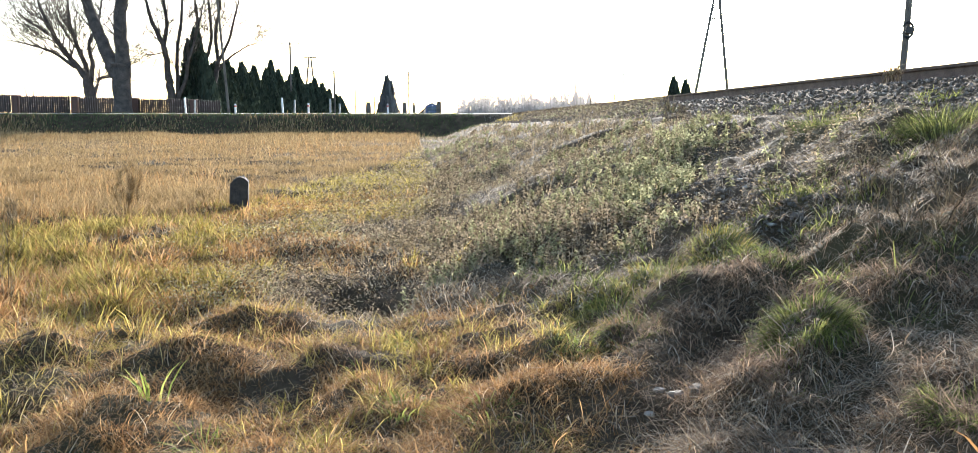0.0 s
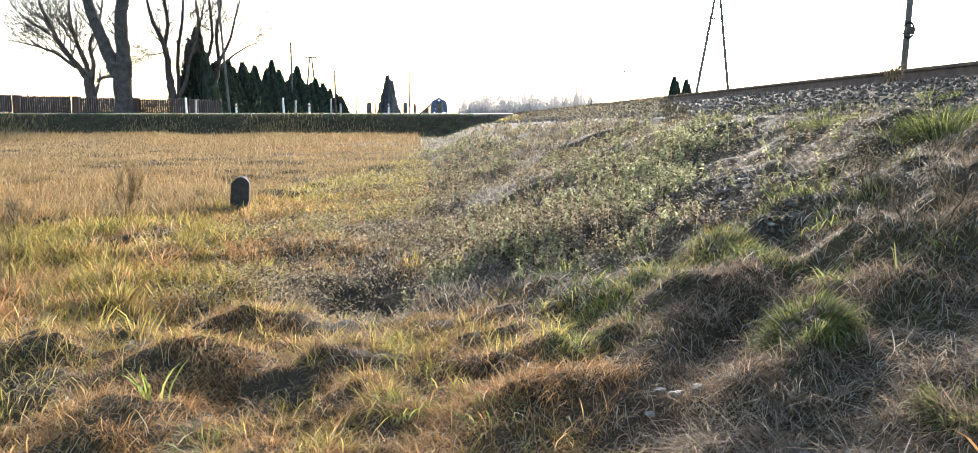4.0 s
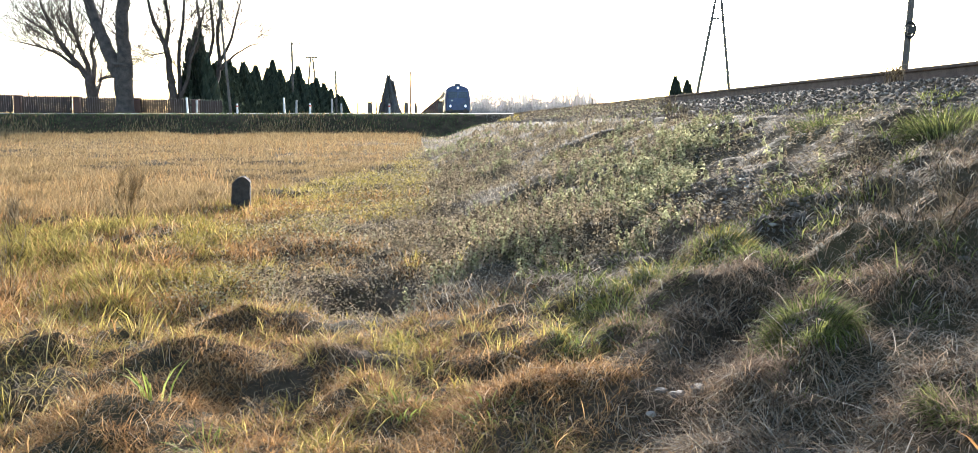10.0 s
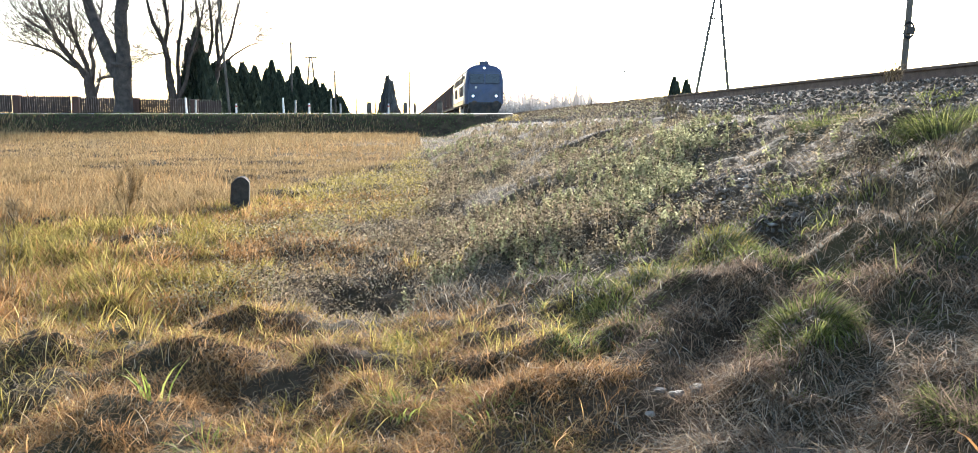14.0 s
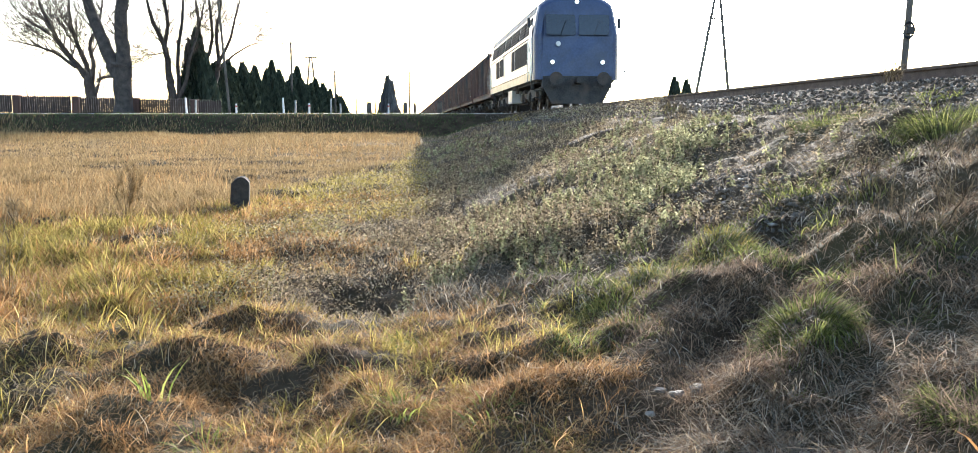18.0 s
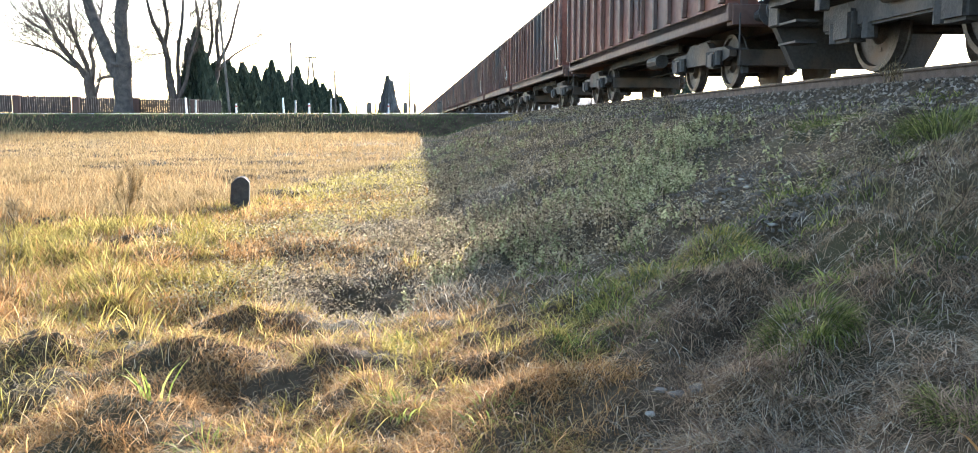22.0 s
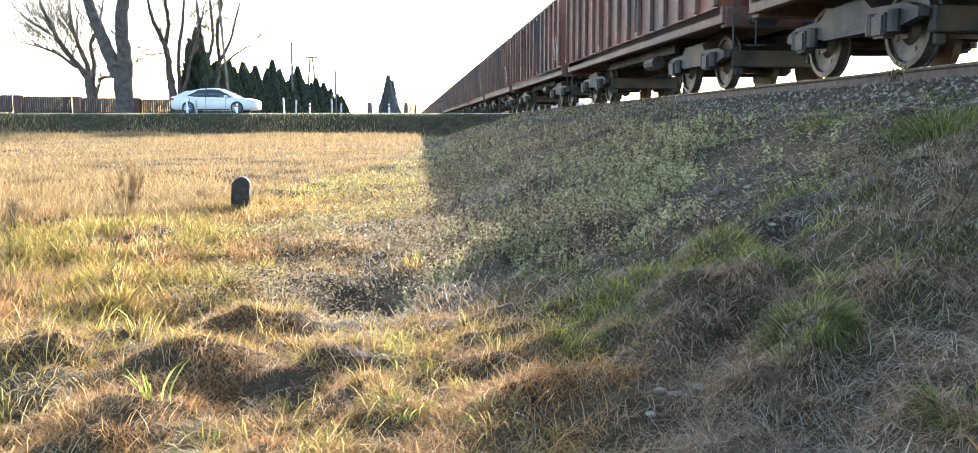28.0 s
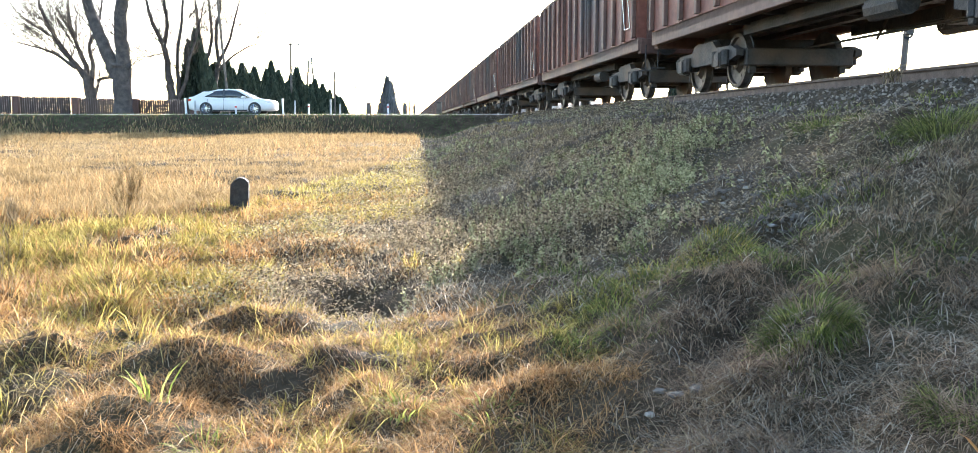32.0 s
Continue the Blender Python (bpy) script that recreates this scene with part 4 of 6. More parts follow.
def open_wagon(LEN=14.24, ribs=15):
    """An open freight wagon with ribbed sides on two bogies; its front buffers at y = 0."""
    w = tagged(new("freight_wagon"), "rust-brown open freight wagon with ribbed steel sides", "freight wagon", "wagons of the train")
    Y0, Y1, Z0, Z1, X = 0.66, LEN - 0.66, 1.24, 3.52, 1.36
    mid = LEN / 2
    part("floor", boxed((-X, Y0, Z0 - 0.12), (X, Y1, Z0)), OXIDE_DARK, w)
    for s in (-1, 1):
        part("side_wall", boxed((s * X - 0.02, Y0, Z0), (s * X + 0.02, Y1, Z1 - 0.08)), OXIDE, w, "rust-brown steel wall panel")
        part("top_rail", boxed((s * X - 0.05, Y0 - 0.03, Z1 - 0.1), (s * X + 0.075, Y1 + 0.03, Z1), 0.012), OXIDE_DARK, w)
        part("side_sill", boxed((s * 1.3 - 0.06, Y0 - 0.1, 0.98), (s * 1.3 + 0.09, Y1 + 0.1, Z0 + 0.02), 0.012), OXIDE_DARK, w)
        for k in range(ribs):
            yy = Y0 + 0.06 + (Y1 - Y0 - 0.12) * k / (ribs - 1)
            bm = bmesh.new()
            x0, x1 = sorted((s * (X + 0.022), s * (X + 0.105)))
            box(bm, (x0, yy - 0.055, Z0 + 0.02), (x1, yy + 0.055, Z1 - 0.1), 0.012)
            part("rib", bm, OXIDE_DARK, w)
        for yy in (mid - 1.75, mid + 1.75):
            part("door_latch", rod(bmesh.new(), (s * (X + 0.12), yy, Z0 + 0.1), (s * (X + 0.12), yy, Z1 - 0.3), 0.022, n=6), OXIDE_DARK, w)
        part("solebar_truss", boxed((s * 0.9 - 0.04, mid - 2.8, 0.82), (s * 0.9 + 0.04, mid + 2.8, 0.99)), UNDER, w)
        part("grab_iron", rod(rod(rod(bmesh.new(), (s * 1.44, Y0 + 0.3, 1.5), (s * 1.5, Y0 + 0.3, 2.2), 0.014, n=5), (s * 1.44, Y0 + 0.3, 1.5), (s * 1.44, Y0 + 0.75, 1.5), 0.014, n=5), (s * 1.44, Y0 + 0.75, 1.5), (s * 1.5, Y0 + 0.75, 2.2), 0.014, n=5), CHROME, w)
    for k in range(5):          # cross bearers and brake levers under the floor
        yy = mid - 2.6 + 1.3 * k
        part("cross_bearer", boxed((-1.25, yy - 0.05, 0.96), (1.25, yy + 0.05, 1.12)), UNDER, w)
    bm = bmesh.new()
    for dx, zz in ((0.35, 0.66), (0.55, 0.74)):
        rod(bm, (dx, mid - 2.3, zz), (dx, mid + 1.2, zz), 0.018, n=6)
    for yy in (mid - 2.2, mid - 0.4, mid + 1.1):
        rod(bm, (0.35, yy, 0.6), (0.55, yy, 1.0), 0.02, n=6)
    part("brake_levers", bm, UNDER, w)
    part("distributor_valve", boxed((0.3, mid - 0.9, 0.62), (0.62, mid - 0.5, 0.98), 0.03), UNDER, w)
    for yy, s in ((Y0, -1), (Y1, 1)):
        part("end_wall", boxed((-X, yy - 0.02, Z0), (X, yy + 0.02, Z1 - 0.06)), OXIDE, w)
        part("headstock", boxed((-1.3, yy - 0.12, 0.92), (1.3, yy + 0.12, 1.24), 0.015), OXIDE_DARK, w)
        for k in range(5):
            xx = -1.1 + 0.55 * k
            part("end_rib", boxed((xx - 0.05, *sorted((yy + s * 0.02, yy + s * 0.1))[:1], Z0), (xx + 0.05, sorted((yy + s * 0.02, yy + s * 0.1))[1], Z1 - 0.1)), OXIDE_DARK, w)
        for xs in (-0.875, 0.875):
            bm = lathe(bmesh.new(), [(0, 0.09), (s * 0.36, 0.09), (s * 0.36, 0.06), (s * 0.5, 0.06), (s * 0.5, 0.22), (s * 0.54, 0.225)], "Y", 12, (xs, yy + s * 0.1, 1.06))
            part("buffer", bm, UNDER, w)
        part("coupling", rod(bmesh.new(), (0, yy + s * 0.1, 1.02), (0, yy + s * 0.66, 0.94), 0.05, n=6), UNDER, w)
        bm = bmesh.new()
        pts = [(0.28, yy + s * 0.12, 0.95), (0.3, yy + s * 0.3, 0.62), (0.28, yy + s * 0.5, 0.52), (0.25, yy + s * 0.66, 0.6)]
        for a, b in zip(pts, pts[1:]):
            rod(bm, a, b, 0.022, n=6)
        part("brake_hose", bm, RUBBER, w)
        for xs in (-1.2, 1.2):
            bm = bmesh.new()
            rod(bm, (xs, yy + s * 0.18, 0.55), (xs, yy + s * 0.18, 1.1), 0.014, n=5)
            rod(bm, (xs - 0.15, yy + s * 0.18, 0.55), (xs + 0.15, yy + s * 0.18, 0.55), 0.014, n=5)
            part("footstep", bm, UNDER, w)
    for xs in (-0.25, 0.25):
        part("centre_sill", boxed((xs - 0.08, Y0, 0.92), (xs + 0.08, Y1, 1.12)), UNDER, w)
    part("brake_cylinder", rod(bmesh.new(), (-1.0, mid - 1.9, 0.7), (-1.0, mid - 1.2, 0.7), 0.14, n=10), UNDER, w)
    part("air_tank", rod(bmesh.new(), (1.0, mid - 0.6, 0.75), (1.0, mid + 0.5, 0.75), 0.15, n=10), UNDER, w)
    part("brake_rigging", rod(bmesh.new(), (0.1, Y0 + 1.0, 0.62), (0.1, Y1 - 1.0, 0.62), 0.02, n=6), UNDER, w)
    for yc in (2.8, LEN - 2.8):
        bg = part("bogie", boxed((-0.95, yc - 0.3, 0.46), (0.95, yc + 0.3, 0.88), 0.02), UNDER, w, "cast steel bogie")
        for e in (-1, 1):
            part("end_beam", boxed((-0.9, yc + e * 1.52 - 0.06, 0.34), (0.9, yc + e * 1.52 + 0.06, 0.62), 0.02), UNDER, bg)
            for s in (-1, 1):
                part("brake_block", boxed((s * 0.76 - 0.06, yc + e * 1.46 - 0.04, 0.22), (s * 0.76 + 0.06, yc + e * 1.46 + 0.03, 0.62), 0.015), UNDER, bg)
        for s in (-1, 1):
            ring = [(-1.55, 0.6), (-1.3, 0.68), (-0.62, 0.7), (-0.45, 0.82), (0.45, 0.82), (0.62, 0.7), (1.3, 0.68), (1.55, 0.6), (1.55, 0.5), (1.22, 0.44), (0.75, 0.5), (0.5, 0.44), (-0.5, 0.44), (-0.75, 0.5), (-1.22, 0.44), (-1.55, 0.5)]
            part("side_frame", loft(bmesh.new(), [[(s * 1.0 - 0.06, yc + a, b) for a, b in ring], [(s * 1.0 + 0.06, yc + a, b) for a, b in ring]]), UNDER, bg)
            for e in (-0.95, 0.95):
                part("axle_box", boxed((s * 1.08 - 0.1, yc + e - 0.13, 0.33), (s * 1.08 + 0.1, yc + e + 0.13, 0.6), 0.03), UNDER, bg)
            for e in (-1.17, -0.73, 0.73, 1.17):
                part("spring", rod(bmesh.new(), (s * 1.1, yc + e, 0.38), (s * 1.1, yc + e, 0.62), 0.07, n=8), UNDER, bg)
        for e in (-0.95, 0.95):
            wheelset(w, yc + e, 0.46)
    return w


wagon = open_wagon()
N_WAGONS = 26
ENGINE = 18.84


def engine():
    """A six-axle diesel engine, 18.47 m over the couplers; its front coupler at y = 0."""
    e = tagged(new("diesel_locomotive"), "dark blue and white diesel locomotive with lit headlights", "locomotive")

    def section(half, z0, lean=0.0, roof=4.22, n=9):
        """Half width, bottom; upright to 2.72, leaning in to the eaves at 3.52, then arched."""
        pts = [(-half, z0), (-half, 2.72), (-half + 0.13 + lean, 3.52)]
        a = half - 0.13 - lean
        for k in range(1, n):
            t = math.pi * (1 - k / n)
            pts.append((a * math.cos(t), 3.52 + (roof - 3.52) * math.sin(t) ** 0.8))
        pts += [(half - 0.13 - lean, 3.52), (half, 2.72), (half, z0)]
        return pts

    Y0, Y1, HW = 0.45, 18.02, 1.58
    # ends: rounded noses, blue; middle: white sides
    def nose(yy, s):
        rings = []
        for back, half, drop in ((0.0, 1.34, 0.24), (0.06, 1.46, 0.15), (0.18, 1.54, 0.07), (0.42, HW, 0.0), (0.9, HW, 0.0)):
            rings.append([(px, yy + s * (back + (0.32 * max(0, pz - 2.3) / 1.9) * (1 - back / 0.9)), pz) for px, pz in section(half, 1.05, 0, 4.22 - drop)])
        bm = loft(bmesh.new(), rings)
        return part("cab_front", bm, BLUE, e, "dark blue rounded cab front", smooth=False)
    front, rear = nose(Y0, 1), nose(Y1, -1)
    part("body", loft(bmesh.new(), [[(px, yy, pz) for px, pz in section(HW, 1.35)] for yy in (Y0 + 0.9, Y1 - 0.9)]), CREAM, e, "white side walls of the locomotive")
    # roof skin, a little proud
    def roof_ring(yy):
        ring = [p for p in section(HW + 0.012, 1.05, 0, 4.235) if p[1] > 3.5]
        return [(px, yy, pz + 0.012) for px, pz in ring]
    part("roof", loft(bmesh.new(), [roof_ring(Y0 + 0.95), roof_ring(Y1 - 0.95)]), ROOF_GREY, e, "grey arched roof")
    for s in (-1, 1):
        x0, x1 = sorted((s * (HW + 0.004), s * (HW + 0.02)))
        part("lower_stripe", boxed((x0, Y0 + 0.92, 1.05), (x1, Y1 - 0.92, 1.36)), BUFF, e, "buff stripe along the sill")
        part("belt_moulding", boxed((x0, Y0 + 0.95, 2.69), (x1 + 0.006 * s if s > 0 else x1, Y1 - 0.95, 2.745)), CREAM, e)
        for zz in (1.37, 2.655):
            part("panel_seam", boxed((x0, Y0 + 0.95, zz), (x1, Y1 - 0.95, zz + 0.022)), GRILLE, e, "dark seam along the side")
        # lower windows, each with its frame and panes
        for a, b in ((2.4, 6.1), (6.3, 7.4), (10.6, 12.1), (12.3, 13.9)):
            fr = part("side_window", boxed((*sorted((s * (HW + 0.003), s * (HW + 0.028)))[:1], a - 0.06, 1.66), (sorted((s * (HW + 0.003), s * (HW + 0.028)))[1], b + 0.06, 2.62), 0.01), CREAM, e, "dark window in a white frame")
            part("pane", boxed((*sorted((s * (HW + 0.02), s * (HW + 0.034)))[:1], a, 1.72), (sorted((s * (HW + 0.02), s * (HW + 0.034)))[1], b, 2.56)), GRILLE, fr, "dark louvred panel")
        # upper grilles on the leaning band
        tilt = math.atan2(0.13, 0.8)
        for a, b in ((1.75, 3.3), (3.5, 5.0), (5.3, 7.9), (8.2, 10.3), (10.7, 13.2), (13.5, 16.3)):
            g = part("roof_grille", boxed((-0.014, a, -0.3), (0.014, b, 0.3), 0.005), GRILLE, e, "dark slatted grille under the eaves")
            g.matrix_basis = pose(s * (HW - 0.058), 0, 3.13, 0, -s * math.degrees(tilt), 0)
            n = 5
            for k in range(n):
                zz = -0.24 + 0.12 * k
                part("slat", boxed((s * 0.01 - 0.012, a + 0.04, zz - 0.012), (s * 0.01 + 0.012, b - 0.04, zz + 0.022)), UNDER, g)
        # cab doors and handrails
        for yy in (1.5, 16.97):
            dr = part("cab_door", boxed((*sorted((s * (HW + 0.004), s * (HW + 0.03)))[:1], yy - 0.33, 1.3), (sorted((s * (HW + 0.004), s * (HW + 0.03)))[1], yy + 0.33, 3.1), 0.01), CREAM, e, "white cab door")
            part("pane", boxed((*sorted((s * (HW + 0.02), s * (HW + 0.036)))[:1], yy - 0.2, 2.15), (sorted((s * (HW + 0.02), s * (HW + 0.036)))[1], yy + 0.2, 2.85)), GLASS, dr)
            for q in (-0.42, 0.42):
                part("handrail", rod(bmesh.new(), (s * (HW + 0.07), yy + q, 1.0), (s * (HW + 0.07), yy + q, 2.6), 0.018, n=6), CHROME, e)
            for k in range(3):
                part("footstep", boxed((*sorted((s * 1.2, s * 1.5))[:1], yy - 0.25, 0.4 + 0.26 * k), (sorted((s * 1.2, s * 1.5))[1], yy + 0.25, 0.43 + 0.26 * k)), UNDER, e)
        for yy in (2.1, 6.6, 11.9, 16.2):
            part("jack_bracket", boxed((*sorted((s * 1.36, s * 1.49))[:1], yy - 0.07, 0.72), (sorted((s * 1.36, s * 1.49))[1], yy + 0.07, 1.2), 0.01), UNDER, e)
        part("frame_sill", boxed((*sorted((s * 1.2, s * 1.44))[:1], Y0 + 0.3, 0.95), (sorted((s * 1.2, s * 1.44))[1], Y1 - 0.3, 1.3)), UNDER, e)
        part("battery_box", boxed((*sorted((s * 0.95, s * 1.44))[:1], 8.6, 0.36), (sorted((s * 0.95, s * 1.44))[1], 10.0, 0.96), 0.02), CREAM, e, "white equipment box under the frame")
    part("fuel_tank", boxed((-0.94, 7.3, 0.3), (0.94, 10.4, 0.98), 0.08), UNDER, e, "black fuel tank")
    part("underframe", boxed((-1.2, Y0 + 0.2, 0.95), (1.2, Y1 - 0.2, 1.3)), UNDER, e)
    # fronts: windscreens, lamps, buffers, plough
    for yy, s, cab in ((Y0, 1, front), (Y1, -1, rear)):
        for xs in (-0.62, 0.62):
            ws = part("windscreen", boxed((-0.56, -0.02, -0.38), (0.56, 0.02, 0.38), 0.03), GLASS, cab, "raked windscreen")
            ws.matrix_basis = pose(xs, yy + s * 0.1, 3.05, s * -9.7, 0, s * xs * -9)
            wp = part("wiper", rod(bmesh.new(), (xs, yy - s * 0.02, 2.7), (xs + 0.2, yy + s * 0.05, 3.2), 0.012, n=5), PLASTIC, cab)
        for xs, zz, r in ((-0.94, 1.68, 0.06), (0.94, 1.68, 0.06), (0, 3.9, 0.06)):
            back = 0.0 if zz < 2 else 0.27
            lm = part("headlight", lathe(bmesh.new(), [(-s * 0.05, r + 0.03), (s * 0.06, r + 0.045)], "Y", 16, (xs, yy + s * back, zz)), CHROME, cab, "round headlight")
            part("lens", lathe(bmesh.new(), [(-s * 0.058, r * 0.7), (-s * 0.045, r)], "Y", 16, (xs, yy + s * back, zz)), HEADLIGHT if s > 0 else LAMP_CLEAR, lm, "lit lens" if s > 0 else "")
        part("marker_lamp", lathe(bmesh.new(), [(-s * 0.03, 0.09), (s * 0.05, 0.1)], "Y", 12, (-0.72, yy, 2.35)), LAMP_CLEAR, cab, "pale marker lamp")
        for xs in (-0.875, 0.875):
            part("buffer", lathe(bmesh.new(), [(0, 0.12), (-s * 0.2, 0.12), (-s * 0.2, 0.07), (-s * 0.5, 0.07), (-s * 0.5, 0.24), (-s * 0.54, 0.245)], "Y", 14, (xs, yy, 1.06)), UNDER, e)
        part("coupler", boxed((-0.12, *sorted((yy - s * 0.5, yy + s * 0.1))[:1], 0.9), (0.12, sorted((yy - s * 0.5, yy + s * 0.1))[1], 1.12), 0.03), UNDER, e)
        part("buffer_beam", boxed((-1.3, *sorted((yy - s * 0.02, yy + s * 0.3))[:1], 0.72), (1.3, sorted((yy - s * 0.02, yy + s * 0.3))[1], 1.18), 0.02), UNDER, e)
        ring = [(-1.25, 0.74), (1.25, 0.74), (0.95, 0.16), (-0.95, 0.16)]
        part("rail_guard", loft(bmesh.new(), [[(a, yy - s * 0.02, b) for a, b in ring], [(a, yy + s * 0.12, b) for a, b in ring]]), UNDER, e)
        for xs in (-1.72, 1.72):
            mr = part("mirror", boxed((xs - 0.05, yy + s * 0.72, 3.0), (xs + 0.05, yy + s * 0.8, 3.36), 0.015), PLASTIC, e)
            part("mirror_arm", rod(bmesh.new(), (xs, yy + s * 0.76, 3.1), (xs * 0.86, yy + s * 0.78, 3.1), 0.015, n=5), PLASTIC, mr)
        part("horn_box", boxed((-0.38, *sorted((yy + s * 0.5, yy + s * 1.5))[:1], 4.15), (0.38, sorted((yy + s * 0.5, yy + s * 1.5))[1], 4.47), 0.03), BLUE, e, "blue box on the cab roof")
        part("horn", lathe(bmesh.new(), [(yy + s * 0.45, 0.09), (yy + s * 0.75, 0.03)], "Y", 10, (-0.6, 0, 4.28)), UNDER, e)
        part("antenna", rod(bmesh.new(), (0.6, yy + s * 0.9, 4.1), (0.6, yy + s * 0.9, 4.42), 0.015, n=5), UNDER, e)
    for yy in (5.5, 7.5, 10.0, 12.5):
        part("roof_fan", lathe(bmesh.new(), [(4.2, 0.55), (4.36, 0.55), (4.36, 0.48), (4.3, 0.46)], "Z", 18, (0, yy, 0)), ROOF_GREY, e)
    for yc in (4.5, 13.97):
        bg = part("bogie", boxed((-1.0, yc - 2.3, 0.55), (1.0, yc + 2.3, 0.8)), UNDER, e, "three-axle bogie")
        for s in (-1, 1):
            part("side_frame", boxed((s * 1.08 - 0.08, yc - 2.75, 0.5), (s * 1.08 + 0.08, yc + 2.75, 0.82), 0.03), UNDER, bg)
            for q in (-2.1, 0, 2.1):
                part("axle_box", boxed((s * 1.12 - 0.14, yc + q - 0.2, 0.34), (s * 1.12 + 0.14, yc + q + 0.2, 0.72), 0.04), UNDER, bg)
                for o in (-0.38, 0.38):
                    part("spring", rod(bmesh.new(), (s * 1.1, yc + q + o, 0.36), (s * 1.1, yc + q + o, 0.6), 0.09, n=8), UNDER, bg)
            part("brake_cylinder", rod(bmesh.new(), (s * 1.2, yc + 0.9, 0.78), (s * 1.2, yc + 1.25, 0.78), 0.1, n=10), UNDER, bg)
        for q in (-2.1, 0, 2.1):
            wheelset(e, yc + q, 0.525)
    return e


loco = engine()
MOVERS.append((loco, 0.0))
MOVERS.append((wagon, ENGINE))
for k in range(1, N_WAGONS):
    MOVERS.append((copy_thing(wagon, pose(0, 0, 0)), ENGINE + 14.19 * k))

# ---- trees ----


def limb_mesh(name, limbs, material, sides=7):
    """Tapered tubes along polylines: a list of (points, radii), joined."""
    verts, faces = [], []
    for pts, radii in limbs:
        base = len(verts)
        n = sides if radii[0] > 0.06 else 4 if radii[0] > 0.02 else 3
        for i, (p, r) in enumerate(zip(pts, radii)):
            way = (pts[min(i + 1, len(pts) - 1)] - pts[max(i - 1, 0)]).normalized()
            u = way.orthogonal().normalized()
            v = way.cross(u)
            verts += [p + (u * math.cos(k * math.tau / n) + v * math.sin(k * math.tau / n)) * r for k in range(n)]
        for i in range(len(pts) - 1):
            for k in range(n):
                a, b = base + i * n + k, base + i * n + (k + 1) % n
                faces.append((a, b, b + n, a + n))
        verts.append(pts[-1])
        faces += [(base + (len(pts) - 1) * n + k, base + (len(pts) - 1) * n + (k + 1) % n, len(verts) - 1) for k in range(n)]
    return mesh_of(name, verts, faces, material, True)


def bough(rng, start, way, length, radius, wander=0.25, rise=0.1, end=0.3, steps=7):
    pts, radii = [Vector(start)], [radius]
    way = Vector(way).normalized()
    for i in range(steps):
        way = (way + Vector((rng.gauss(0, wander), rng.gauss(0, wander), rng.gauss(0, wander) + rise))).normalized()
        pts.append(pts[-1] + way * length / steps)
        radii.append(radius * (1 - (1 - end) * (i + 1) / steps))
    return pts, radii


def spread(rng, limb, count, length, ratio, out, depth, wander=0.12, rise=0.1, low=0.35, least=0.02):
    """Side branches of a limb, and theirs in turn, each finer and shorter."""
    pts, radii = limb
    for _ in range(count):
        f = rng.uniform(low, 1.0) * (len(pts) - 1)
        i = min(int(f), len(pts) - 2)
        p = pts[i].lerp(pts[i + 1], f - i)
        along = (pts[i + 1] - pts[i]).normalized()
        side = Vector((rng.gauss(0, 1), rng.gauss(0, 0.7), rng.gauss(0.1, 0.6))).normalized()
        b = bough(rng, p, along * 0.75 + side * 0.7, length * rng.uniform(0.6, 1.2), max(min(radii[i] * ratio, 0.06), least * (0.62 + 0.26 * depth)), wander, rise, 0.35, 6 if depth > 1 else 4)
        out.append(b)
        if depth > 1:
            spread(rng, b, 5 if depth > 2 else 3, length * 0.62, 0.6, out, depth - 1, wander, rise * 0.5, 0.2, least)


def bend(rng, pts, radii, jitter=0.03, fine=4):
    """A limb through a few points (across, up, and a little depth), rounded off."""
    pts = [Vector((p[0], p[2] if len(p) > 2 else 0.25 * math.sin(2.1 * k + p[0]), p[1])) for k, p in enumerate(pts)]
    ext = [pts[0] * 2 - pts[1], *pts, pts[-1] * 2 - pts[-2]]
    out, rad = [], []
    m = len(pts) - 1
    for k in range(m):
        a, b, c, d = ext[k:k + 4]
        for t in (q / fine for q in range(fine)):
            out.append(0.5 * (2 * b + (c - a) * t + (2 * a - 5 * b + 4 * c - d) * t * t + (3 * b - a - 3 * c + d) * t ** 3))
    out.append(pts[-1])
    for k in range(len(out)):
        f = k / (len(out) - 1)
        rad.append((radii[0] + (radii[1] - radii[0]) * f) * rng.uniform(0.97, 1.03))
        if 0 < k:
            out[k] = out[k] + Vector((rng.gauss(0, jitter), rng.gauss(0, jitter), rng.gauss(0, jitter))) * min(1, rad[-1] * 5)
    return out, rad


def burl(bm, at, r, seed):
    rng = random.Random(seed)
    res = bmesh.ops.create_icosphere(bm, subdivisions=2, radius=r)
    for v in res["verts"]:
        v.co *= 1 + rng.uniform(-0.16, 0.16)
        v.co.z *= 1.25
        v.co += Vector(at)


